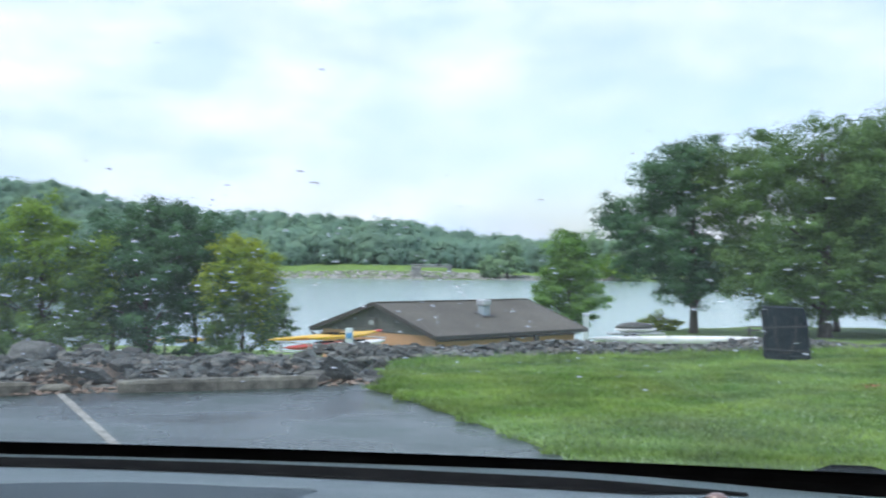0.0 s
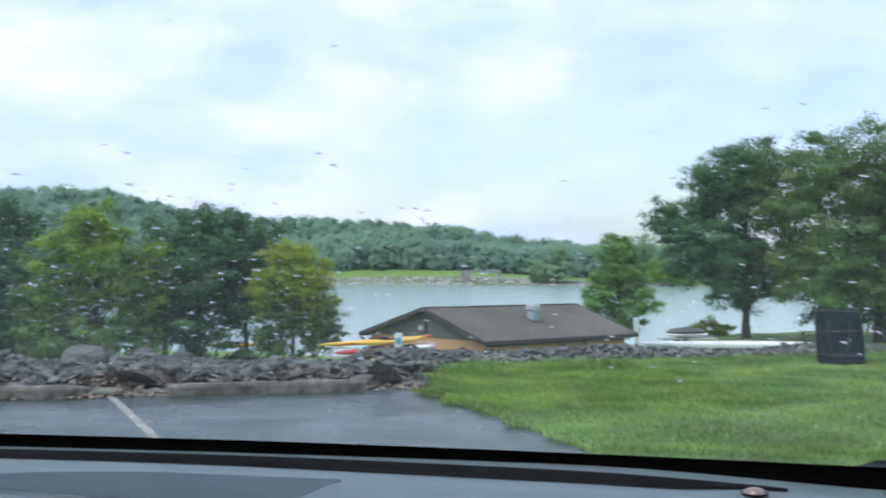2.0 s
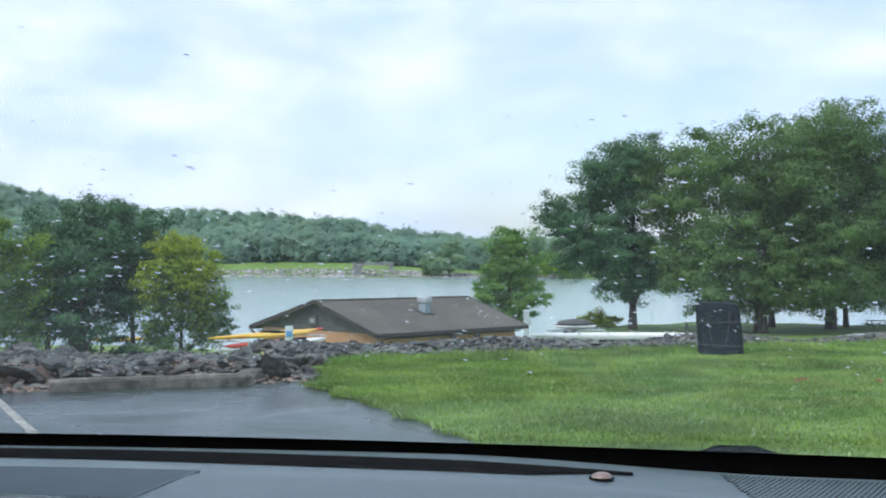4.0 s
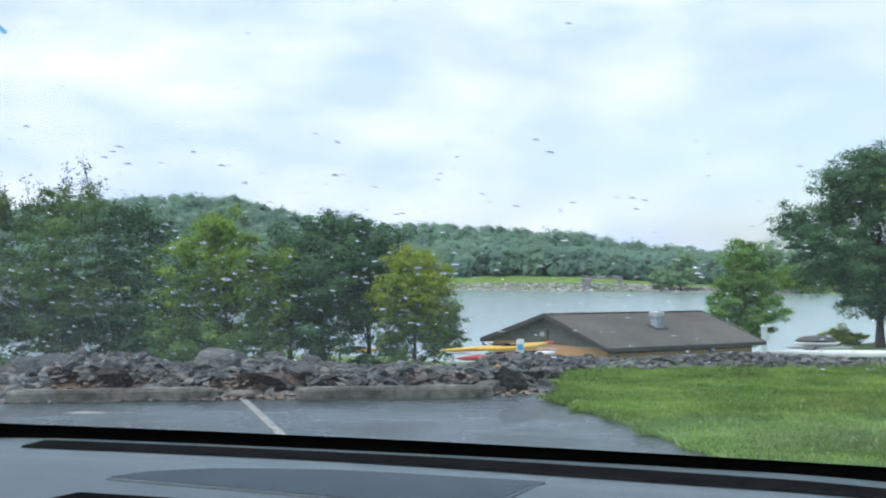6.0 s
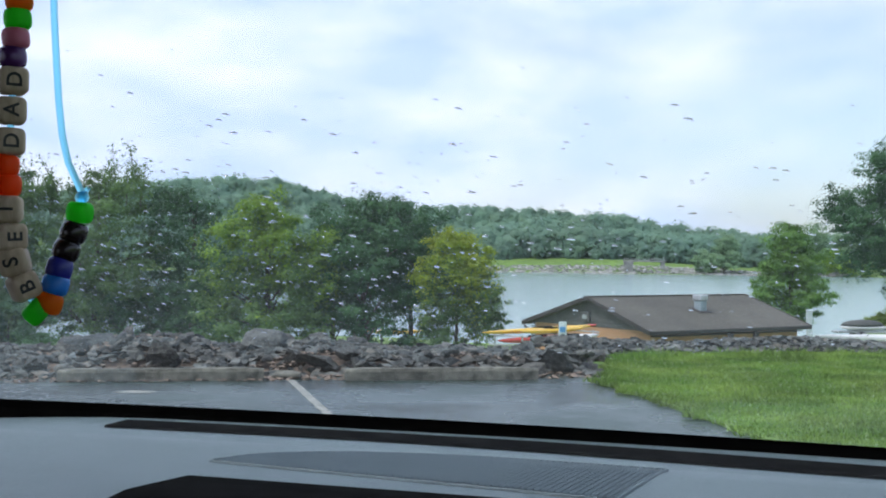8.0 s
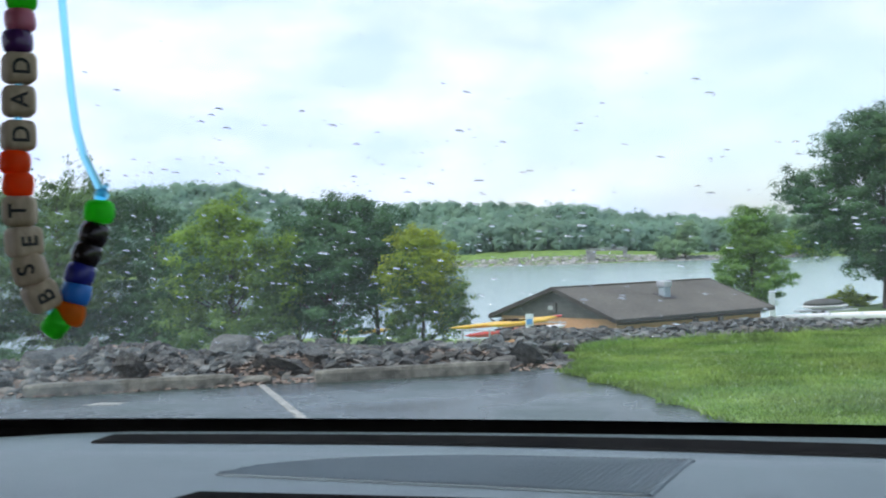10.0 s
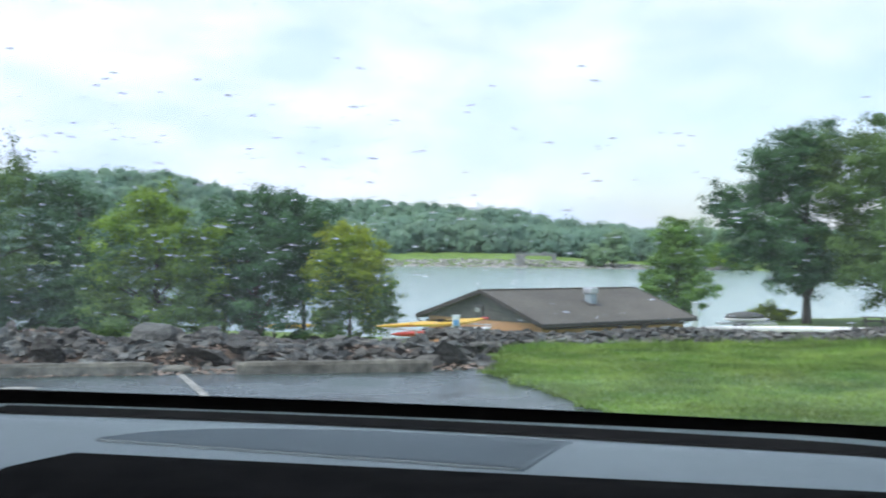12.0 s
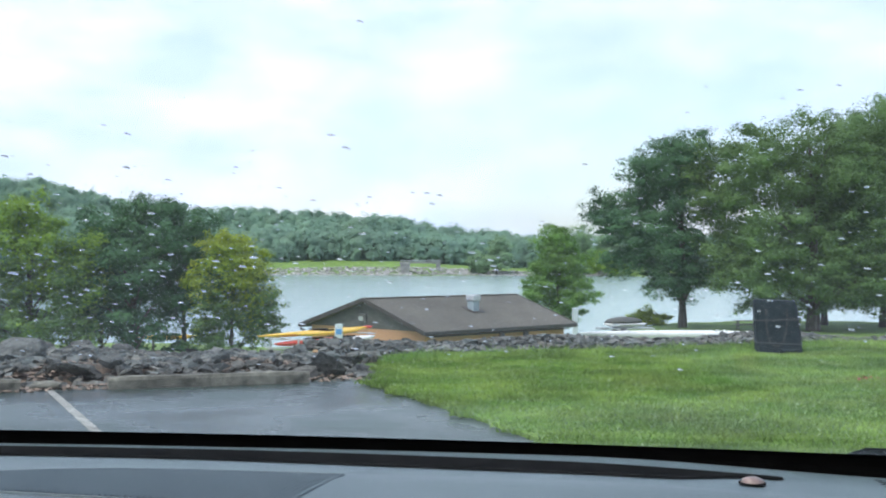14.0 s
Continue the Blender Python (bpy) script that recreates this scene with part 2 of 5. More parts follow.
def water_material():
    m = bpy.data.materials.new("lake_water")
    m.use_nodes = True
    n, l = m.node_tree.nodes, m.node_tree.links
    p = n["Principled BSDF"]
    p.inputs["Base Color"].default_value = (0.28, 0.39, 0.37, 1)
    p.inputs["Roughness"].default_value = 0.16
    p.inputs["IOR"].default_value = 1.7
    tc = n.new("ShaderNodeTexCoord")
    a = n.new("ShaderNodeTexNoise")
    a.inputs["Scale"].default_value, a.inputs["Detail"].default_value = 2.5, 4
    l.new(tc.outputs["Object"], a.inputs["Vector"])
    b = n.new("ShaderNodeBump")
    b.inputs["Strength"].default_value, b.inputs["Distance"].default_value = 0.15, 0.05
    l.new(a.outputs["Fac"], b.inputs["Height"])
    l.new(b.outputs["Normal"], p.inputs["Normal"])
    return m


M_LAKE = water_material()


# ---------------------------------------------------------------- mesh helpers
def part(name, bm, material, parent=None, label=""):
    me = bpy.data.meshes.new(name)
    bm.normal_update()
    bm.to_mesh(me)
    bm.free()
    me.materials.append(material)
    ob = new(name, me)
    ob.parent = parent
    if label:
        tagged(ob, label)
    return ob


def smooth(ob, angle=40):
    ob.data.shade_smooth()
    ob.data.set_sharp_from_angle(angle=radians(angle))
    return ob


def raw_mesh(name, verts, faces, material, parent=None):
    """One mesh from arrays of vertices and of equal-sided faces."""
    me = bpy.data.meshes.new(name)
    verts, faces = np.asarray(verts, dtype=np.float32), np.asarray(faces, dtype=np.int32)
    me.vertices.add(len(verts))
    me.vertices.foreach_set("co", verts.ravel())
    k = faces.shape[1]
    me.loops.add(faces.size)
    me.loops.foreach_set("vertex_index", faces.ravel())
    me.polygons.add(len(faces))
    me.polygons.foreach_set("loop_start", np.arange(0, faces.size, k, dtype=np.int32))
    me.update(calc_edges=True)
    me.validate()
    me.materials.append(material)
    ob = new(name, me)
    ob.parent = parent
    return ob


def add_box(bm, size, m=Matrix(), bevel=0.0, segments=2):
    r = bmesh.ops.create_cube(bm, size=1.0)
    vs = r["verts"]
    bmesh.ops.transform(bm, matrix=m @ Matrix.Diagonal((*size, 1)), verts=vs)
    if bevel:
        es = list({e for v in vs for e in v.link_edges})
        bmesh.ops.bevel(bm, geom=es, offset=bevel, segments=segments, affect="EDGES", profile=0.5)
    return bm


def add_tube(bm, points, radii, sides=8, caps=True):
    """A round tube along points, with one radius or one a point."""
    pts = [Vector(p) for p in points]
    if not hasattr(radii, "__len__"):
        radii = [radii] * len(pts)
    rings = []
    for i, p in enumerate(pts):
        d = (pts[min(i + 1, len(pts) - 1)] - pts[max(i - 1, 0)]).normalized()
        u = d.cross(Vector((0, 0, 1)) if abs(d.z) < 0.9 else Vector((1, 0, 0))).normalized()
        v = d.cross(u)
        rings.append([bm.verts.new(p + (u * math.cos(k * 2 * math.pi / sides) + v * math.sin(k * 2 * math.pi / sides)) * radii[i]) for k in range(sides)])
    for a, b in zip(rings, rings[1:]):
        for k in range(sides):
            bm.faces.new((a[k], a[(k + 1) % sides], b[(k + 1) % sides], b[k]))
    if caps:
        bm.faces.new(rings[0][::-1])
        bm.faces.new(rings[-1])
    bmesh.ops.recalc_face_normals(bm, faces=bm.faces[:])
    return bm


def add_lathe(bm, profile, sides=16, m=Matrix()):
    """A turned shape round z from (radius, height) pairs; ends with radius 0 close."""
    rings = []
    for r, z in profile:
        if r < 1e-6:
            rings.append([bm.verts.new(m @ Vector((0, 0, z)))])
        else:
            rings.append([bm.verts.new(m @ Vector((r * math.cos(2 * math.pi * k / sides), r * math.sin(2 * math.pi * k / sides), z))) for k in range(sides)])
    for a, b in zip(rings, rings[1:]):
        for k in range(sides):
            j = (k + 1) % sides
            if len(a) == 1 and len(b) > 1:
                bm.faces.new((a[0], b[k], b[j]))
            elif len(b) == 1 and len(a) > 1:
                bm.faces.new((a[k], a[j], b[0]))
            elif len(a) > 1:
                bm.faces.new((a[k], a[j], b[j], b[k]))
    bmesh.ops.recalc_face_normals(bm, faces=bm.faces[:])
    return bm


def prism(bm, outline, z0, z1):
    """A slab between two heights over an outline of (x, y) points."""
    lo = [bm.verts.new((x, y, z0)) for x, y in outline]
    hi = [bm.verts.new((x, y, z1)) for x, y in outline]
    bm.faces.new(lo[::-1])
    bm.faces.new(hi)
    for i in range(len(lo)):
        j = (i + 1) % len(lo)
        bm.faces.new((lo[i], lo[j], hi[j], hi[i]))
    bmesh.ops.recalc_face_normals(bm, faces=bm.faces[:])
    return bm


def empty(name, m, label, category, group="", kind=""):
    ob = new(name)
    ob.empty_display_size = 0.2
    ob.matrix_world = m
    return tagged(ob, label, category, group, kind)


def step(a, b, x):
    t = np.clip((x - a) / (b - a), 0, 1)
    return t * t * (3 - 2 * t)


# ---------------------------------------------------------------- ground
# the rock bank runs along U from O; Q is measured away from the car park
OX, OY = -1.27, 11.27
UX, UY = 0.94, 0.341
WATER_Z = -5.2


def bank(x, y):
    return (x - OX) * UX + (y - OY) * UY, -(x - OX) * UY + (y - OY) * UX


def shore_near(x):
    return 74 + 31 * step(4, 24, x) - 6 * step(-20, -45, x) + 2 * np.sin(x * 0.23)


def shore_far(x):
    return 468 - 14 * step(40, 90, x) - 60 * step(-100, -210, x) + 3 * np.sin(x * 0.11)


def ground_z(x, y):
    s, q = bank(x, y)
    near = -0.06 - 4.34 * step(2.6, 19.0, q) ** 0.9
    near = near - 2.0 * step(0, 10, y - shore_near(x))
    f = y - shore_far(x)
    crest = 7.4 - 2.6 * step(-60, 60, x)
    far = -7.0 + 0.8 * step(-12, 0, f) * 2 + (crest - 1.2) * step(0, 40, f) ** 0.8
    hill = 18 - 13 * step(-80, 80, x)
    far = far + hill * step(60, 230, f) + 15.5 * np.exp(-(((x + 245) / np.where(x < -245, 95, 62)) ** 2)) * step(10, 70, f) + 0.6 * np.sin(x * 0.05 + y * 0.03)
    mixed = np.where(y < 150, near, far)
    return mixed


def spread(lo, hi, fine_lo, fine_hi, fine, grow):
    out = list(np.arange(fine_lo, fine_hi, fine))
    d, v = fine, fine_hi
    while v < hi:
        out.append(v)
        d *= grow
        v += d
    out.append(hi)
    d, v = fine, fine_lo
    while v > lo:
        d *= grow
        v -= d
        out.insert(0, max(v, lo))
    return np.array(sorted(set(out)))


gx = spread(-2500, 2500, -16, 16, 0.8, 1.07)
gy = np.concatenate([np.arange(-40, 2, 6.0), np.arange(2, 34, 0.8), np.arange(34, 120, 3.0), np.arange(120, 396, 26.0), np.arange(396, 530, 4.0), np.arange(530, 860, 16.0), [1000, 1200, 1800, 3000]])
gy = np.unique(gy)
X, Y = np.meshgrid(gx, gy)
Z = ground_z(X, Y)
idx = np.arange(X.size).reshape(X.shape)
quads = np.stack([idx[:-1, :-1], idx[:-1, 1:], idx[1:, 1:], idx[1:, :-1]], -1).reshape(-1, 4)
ground = raw_mesh("ground", np.stack([X, Y, Z], -1).reshape(-1, 3), quads, M_GRASS)
tagged(ground, "rain-wet green grass ground falling to a lake", "ground", kind="structure")
ground.data.shade_smooth()

bm = bmesh.new()
prism(bm, [(-900, 60), (900, 60), (900, 620), (-900, 620)], WATER_Z - 0.3, WATER_Z)
tagged(part("water", bm, M_LAKE), "calm pale grey lake water reflecting the sky", "lake", kind="structure")

# car park
bm = bmesh.new()
edge = [(-0.62, 11.45), (-0.72, 11.15), (-0.38, 10.35), (-0.15, 9.75), (0.10, 9.11), (0.33, 8.5), (0.53, 7.92), (0.95, 6.6), (1.9, 3.4), (3.2, -2.0), (6, -12)]
back = [(OX + UX * s - UY * 0.42, OY + UY * s + UX * 0.42) for s in (-40, -20, -10, -5, 0.5)]
prism(bm, back + edge + [(-40, -12)], -0.05, 0.0)
tagged(part("car_park", bm, M_ASPHALT), "wet dark asphalt car park with damp patches", "pavement", kind="structure")

bm = bmesh.new()
far_edge = [(OX + UX * s - UY * 2.7, OY + UY * s + UX * 2.7) for s in (40, 20, 10, 5, 2.2, 1.6)]
prism(bm, [(x + 0.003, y) for x, y in edge[::-1]][:-2] + [(-0.62, 11.45)] + far_edge[::-1] + [(45, -12)], -0.05, 0.025)
tagged(part("lawn", bm, M_GRASS), "bright green mown grass lawn beside the asphalt", "lawn", kind="structure")


def lawn_inside(x, y):
    """Whether points lie on the lawn, right of the asphalt's edge and before the rock bank."""
    ex = np.interp(y, [p[1] for p in edge[::-1]], [p[0] for p in edge[::-1]])
    s, q = bank(x, y)
    rough = 0.05 * np.sin(y * 9.0) + 0.04 * np.sin(y * 23.0 + 1.0) + 0.03 * np.sin(y * 61.0)
    return (x > ex - 0.03 + rough) & (q < 2.75) & ((y < 11.4) | (s > 0.35))


def blades(name, count, x0, x1, y0, y1, keep, height, width, material, seed, z0=0.02, lean=0.5):
    rng = np.random.default_rng(seed)
    x, y = rng.uniform(x0, x1, count), rng.uniform(y0, y1, count)
    k = keep(x, y)
    x, y = x[k], y[k]
    n = len(x)
    clump = 0.6 + 0.8 * (0.5 + 0.5 * np.sin(x * 5.1 + 2 * np.sin(y * 3.3)) * np.sin(y * 4.7 + np.sin(x * 2.9))) * rng.uniform(0.5, 1.3, n)
    h = height * clump
    a = rng.uniform(0, 2 * np.pi, n)
    w = width * rng.uniform(0.6, 1.4, n)
    b = rng.uniform(0, 2 * np.pi, n)
    l = h * lean * rng.uniform(0.1, 1.0, n)
    dx, dy = np.cos(a) * w / 2, np.sin(a) * w / 2
    v = np.zeros((n, 3, 3))
    v[:, 0] = np.stack([x - dx, y - dy, np.full(n, z0 - 0.01)], 1)
    v[:, 1] = np.stack([x + dx, y + dy, np.full(n, z0 - 0.01)], 1)
    v[:, 2] = np.stack([x + np.cos(b) * l, y + np.sin(b) * l, z0 + h], 1)
    return raw_mesh(name, v.reshape(-1, 3), np.arange(n * 3).reshape(-1, 3), material)


grass = blades("grass", 420000, -1.2, 9, 6.5, 18.5, lawn_inside, 0.036, 0.013, M_BLADE, 3, lean=1.6)
tagged(grass, "short bright green grass blades on the lawn", "grass", kind="stuff")
verge = blades("tall_grass", 60000, -1.2, 14, 10.5, 20, lambda x, y: lawn_inside(x, y) & (bank(x, y)[1] > 1.7 + 0.5 * np.sin(x * 3)), 0.085, 0.016, M_BLADE, 5, lean=1.0)
tagged(verge, "longer grass growing along the rock bank", "grass", kind="stuff")

tufts = blades("grass_tufts", 260000, -1.2, 9, 6.5, 18, lambda x, y: lawn_inside(x, y) & (np.sin(x * 7.3 + 2.2 * np.sin(y * 2.6)) * np.sin(y * 6.1 + 1.9 * np.sin(x * 3.7)) + 0.35 * np.sin(x * 1.3 + y * 0.9) > 0.72), 0.05, 0.014, M_BLADE, 7, lean=1.3)
tagged(tufts, "tufts of longer grass standing up from the lawn", "grass", kind="stuff")

weeds = blades("weeds", 12000, -1.2, 9, 6.5, 18, lambda x, y: lawn_inside(x, y) & (np.sin(x * 2.1 + 1.3 * np.sin(y * 1.1)) * np.sin(y * 1.7 + x * 0.6) > -0.25), 0.034, 0.034, M_WEED, 6, lean=1.8)
tagged(weeds, "pale broad weed leaves scattered through the grass", "weeds", kind="stuff")

# ---------------------------------------------------------------- wheel stops and line
bm = bmesh.new()
prof = [(-0.088, 0.0), (-0.084, 0.082), (-0.068, 0.108), (0.068, 0.108), (0.084, 0.082), (0.088, 0.0)]
L = 1.84
for k in range(12):
    xx = -L / 2 + L * k / 11
    inset = 0.92 if k in (0, 11) else 1.0
    ring = [bm.verts.new((xx, yy * inset + 0.004 * math.sin(k * 2.3 + i), zz * inset + (0.004 * math.sin(k * 1.7 + i * 2) if zz > 0.01 else 0))) for i, (yy, zz) in enumerate(prof)]
    if k:
        for i in range(5):
            bm.faces.new((last[i], last[i + 1], ring[i + 1], ring[i]))
        bm.faces.new((last[5], last[0], ring[0], ring[5]))
    else:
        bm.faces.new(ring)
    last = ring
bm.faces.new(last[::-1])
bmesh.ops.recalc_face_normals(bm, faces=bm.faces[:])
ANG = math.degrees(math.atan2(UY, UX))
stop = part("wheel_stop", bm, M_CONCRETE)
tagged(stop, "worn grey concrete wheel stop before the rocks", "wheel stop", group="wheel stops")
stop.matrix_world = pose(-2.15, 11.02, 0.001, 0, 0, ANG)
copy_thing(stop, pose(-4.61, 10.24, 0.001, 0, 0, ANG + 0.6))

bm = bmesh.new()
prism(bm, [(-3.70, 10.62), (-3.44, 10.70), (-3.47, 10.84), (-3.58, 10.93), (-3.74, 10.86)], 0.0, 0.045)
bmesh.ops.bevel(bm, geom=bm.edges[:], offset=0.018, segments=2, affect="EDGES", profile=0.5)
for v in bm.verts:
    v.co.z += 0.012 * math.sin(v.co.x * 31 + v.co.y * 23) if v.co.z > 0.02 else 0
tagged(part("broken_concrete", bm, M_CONCRETE), "broken grey concrete lump at the end of the painted line", "concrete piece")

bm = bmesh.new()
prism(bm, [(-3.61, 10.75), (-3.55, 10.775), (-1.60, 6.595), (-1.665, 6.565)], 0.0005, 0.004)
tagged(part("parking_line", bm, M_PAINT), "worn white painted parking line on asphalt", "road marking", kind="structure")
bm = bmesh.new()
prism(bm, [(-4.62, 9.28), (-4.3, 9.3), (-4.28, 9.42), (-4.5, 9.44)], 0.0005, 0.004)
tagged(part("paint_patch", bm, M_PAINT), "faded remnant of white paint on asphalt", "road marking", kind="structure")


# ---------------------------------------------------------------- rock bank
def rock_mesh(seed, points=None):
    """A broken stone: a ball cut by random planes and roughened, or, with points, a simple hull."""
    rng = random.Random(seed)
    bm = bmesh.new()
    if points:
        for _ in range(points):
            v = Vector((rng.gauss(0, 1), rng.gauss(0, 1), rng.gauss(0, 1))).normalized()
            bm.verts.new((v.x * 0.52, v.y * 0.37, v.z * 0.25))
        bmesh.ops.convex_hull(bm, input=bm.verts[:])
        for v in [v for v in bm.verts if not v.link_faces]:
            bm.verts.remove(v)
    else:
        bmesh.ops.create_icosphere(bm, subdivisions=2, radius=1.0)
        cuts = [(Vector((rng.gauss(0, 1), rng.gauss(0, 1), rng.gauss(0, 1))).normalized(), rng.uniform(0.22, 0.58)) for _ in range(12)]
        off = rng.uniform(0, 50)
        for v in bm.verts:
            p = v.co.copy()
            for n, d in cuts:
                over = p.dot(n) - d
                if over > 0:
                    p -= n * over
            p *= 1 + 0.12 * noise.noise(p * 2.3 + Vector((off, 0, 0))) + 0.06 * noise.noise(p * 6 + Vector((0, off, 0)))
            v.co = Vector((p.x * 0.95, p.y * 0.66, p.z * 0.42))
    me = bpy.data.meshes.new("rock")
    bm.to_mesh(me)
    bm.free()
    me.materials.append(M_ROCK)
    return me


def bank_height(s, q):
    """The crest line of the rock bank."""
    front = 0.38 if s < 0.7 else 2.55
    rise = step(front - 0.1, front + 0.9, q) if s < 0.7 else step(front - 0.3, front + 0.3, q)
    top = 0.19 - 0.15 * float(step(-0.5, 0.1, s)) + 0.04 * math.sin(s * 1.3) + 0.05 * math.sin(s * 3.1 + 1) if s < 0.7 else 0.215 + 0.035 * math.sin(s * 1.9) + 0.006 * s - 0.05 * float(step(3, 5, s)) - 0.08 * float(step(7, 9, s))
    return top * float(rise) - 0.32 * max(0.0, q - 2.6) * (1 if s < 0.7 else 0.7)


bank_mesh_bm = bmesh.new()
cols = []
for i in range(110):
    s = -30 + i * 0.5 if i < 60 else 0.0 + (i - 59) * 0.5
    row = []
    for q in (0.30, 0.5, 0.8, 1.2, 1.7, 2.3, 3.0, 4.2, 6.5):
        z = bank_height(s, q) - 0.10 if not (s >= 0.7 and q < 2.5) else -0.10
        row.append(bank_mesh_bm.verts.new((OX + UX * s - UY * q, OY + UY * s + UX * q, z)))
    cols.append(row)
for a, b in zip(cols, cols[1:]):
    for k in range(len(a) - 1):
        bank_mesh_bm.faces.new((a[k], b[k], b[k + 1], a[k + 1]))
rock_bank = part("rock_bank", bank_mesh_bm, M_LITTER)
tagged(rock_bank, "bank of heaped grey rocks with dead leaves", "rock bank", kind="structure")
ROCKS = [rock_mesh(100 + k) for k in range(14)]
CHIPS = [rock_mesh(300 + k, 10) for k in range(8)]
rng = random.Random(8)
placed = []
tries = 0
while len(placed) < 300 and tries < 30000:
    tries += 1
    s = rng.uniform(-8.5, 1.5) if tries % 5 else rng.uniform(1.5, 12.5)
    q = rng.uniform(0.42, 3.2) if s < 0.9 else rng.uniform(2.45, 3.5)
    if 0.2 < s < 1.5:
        q = rng.uniform(0.55 + max(0, s - 0.9) * 2.5, 3.0)
    size = rng.choice((0.12, 0.15, 0.18, 0.23, 0.32)) * rng.uniform(0.85, 1.15)
    if s > 0.9:
        size *= 0.62
    elif s > -1.3:
        size = min(size, 0.27)
    if any((s - a) ** 2 + (q - b) ** 2 < (0.30 * (size + c)) ** 2 for a, b, c in placed):
        continue
    placed.append((s, q, size))
placed[:8] = [(-1.95, 0.80, 0.38), (-2.25, 0.95, 0.36), (-0.05, 0.62, 0.5), (0.32, 0.78, 0.44), (-3.2, 1.6, 0.5), (-4.4, 1.7, 0.55), (-5.6, 1.5, 0.5), (-2.6, 1.9, 0.56)]     # the largest boulders
for s, q, size in placed:
    ob = new("rock", rng.choice(ROCKS))
    ob.parent = rock_bank
    z = bank_height(s, q) - 0.02 + rng.uniform(-0.02, 0.03)
    ob.matrix_world = pose(OX + UX * s - UY * q, OY + UY * s + UX * q, z, rng.uniform(-35, 35), rng.uniform(-35, 35), rng.uniform(0, 360)) @ Matrix.Diagonal((size, size, size * rng.uniform(0.8, 1.2), 1))


def rubble(name, count, place, smin, smax, material, seed):
    """Many small angular stones in one mesh."""
    rng = np.random.default_rng(seed)
    base = []
    for me in CHIPS:
        v = np.array([w.co[:] for w in me.vertices])
        me.calc_loop_triangles()
        f = np.array([t.vertices[:] for t in me.loop_triangles])
        base.append((v, f))
    V, F, n = [], [], 0
    for k in range(count):
        v, f = base[k % 8]
        x, y, z = place(rng)
        a = rng.uniform(0, 6.28)
        size = rng.uniform(smin, smax)
        c, s_ = np.cos(a), np.sin(a)
        w = v * size
        w = np.stack([w[:, 0] * c - w[:, 1] * s_ + x, w[:, 0] * s_ + w[:, 1] * c + y, w[:, 2] + z], 1)
        V.append(w)
        F.append(f + n)
        n += len(v)
    ob = raw_mesh(name, np.concatenate(V), np.concatenate(F), material)
    ob.data.shade_flat()
    return ob


def bank_spot(rng):
    s = rng.uniform(-14, 16)
    q = rng.uniform(0.36, 4.5) if s < 0.9 else rng.uniform(2.4, 3.4)
    while s < 0.9 and math.sin(s * 2.3 + 1.2 * math.sin(q * 3.1)) * math.sin(q * 3.7 + s * 0.9) > 0.45:      # pockets of soil and leaves
        s, q = rng.uniform(-14, 0.9), rng.uniform(0.36, 4.5)
    return OX + UX * s - UY * q, OY + UY * s + UX * q, bank_height(s, q) - 0.03


tagged(rubble("rubble", 12500, bank_spot, 0.06, 0.25, M_ROCKS, 4), "small broken grey stones between the rocks", "rubble", kind="stuff")


def litter_spot(rng):
    s = rng.uniform(-9, 0.6)
    q = 0.02 + abs(rng.normal(0, 0.26))
    if rng.random() < 0.55:
        q = rng.uniform(0.4, 2.4)
        while math.sin(s * 2.3 + 1.2 * math.sin(q * 3.1)) * math.sin(q * 3.7 + s * 0.9) < 0.4:
            s, q = rng.uniform(-9, 0.6), rng.uniform(0.4, 2.4)
    z = 0.012 if q < 0.42 else max(0.012, bank_height(s, q) - 0.06 + rng.uniform(0, 0.05))
    return OX + UX * s - UY * q, OY + UY * s + UX * q, z


rng2 = np.random.default_rng(9)
V = []
for k in range(4200):
    x, y, z = litter_spot(rng2)
    a, t = rng2.uniform(0, 6.28), rng2.uniform(-0.5, 0.5)
    r = rng2.uniform(0.015, 0.04)
    for j in range(4):
        b = a + j * math.pi / 2
        V.append((x + r * math.cos(b) * (1 if j % 2 else 0.6), y + r * math.sin(b) * (1 if j % 2 else 0.6), z + 0.01 * math.sin(j + k)))
litter = raw_mesh("leaf_litter", V, np.arange(len(V)).reshape(-1, 4), M_LITTER)
tagged(litter, "brown dead leaves scattered along the wheel stops", "leaf litter", kind="stuff")


V = []
for k in range(34):
    cx, cy = (4.15, 11.35) if k < 22 else (4.85, 11.25)
    x, y, a, r = cx + rng2.normal(0, 0.16), cy + rng2.normal(0, 0.10), rng2.uniform(0, 6.28), rng2.uniform(0.015, 0.035)
    for j in range(4):
        b = a + j * math.pi / 2
        V.append((x + r * math.cos(b) * (1 if j % 2 else 0.6), y + r * math.sin(b) * (1 if j % 2 else 0.6), 0.05 + 0.012 * math.sin(j * 2 + k)))
red_leaves = raw_mesh("red_leaves", V, np.arange(len(V)).reshape(-1, 4), surface("red_leaf", (0.22, 0.045, 0.025), (0.34, 0.08, 0.045), 8, 0.8, 0.1, per_island=0.3))
tagged(red_leaves, "scattered red fallen leaves on the lawn", "leaf litter", kind="stuff")


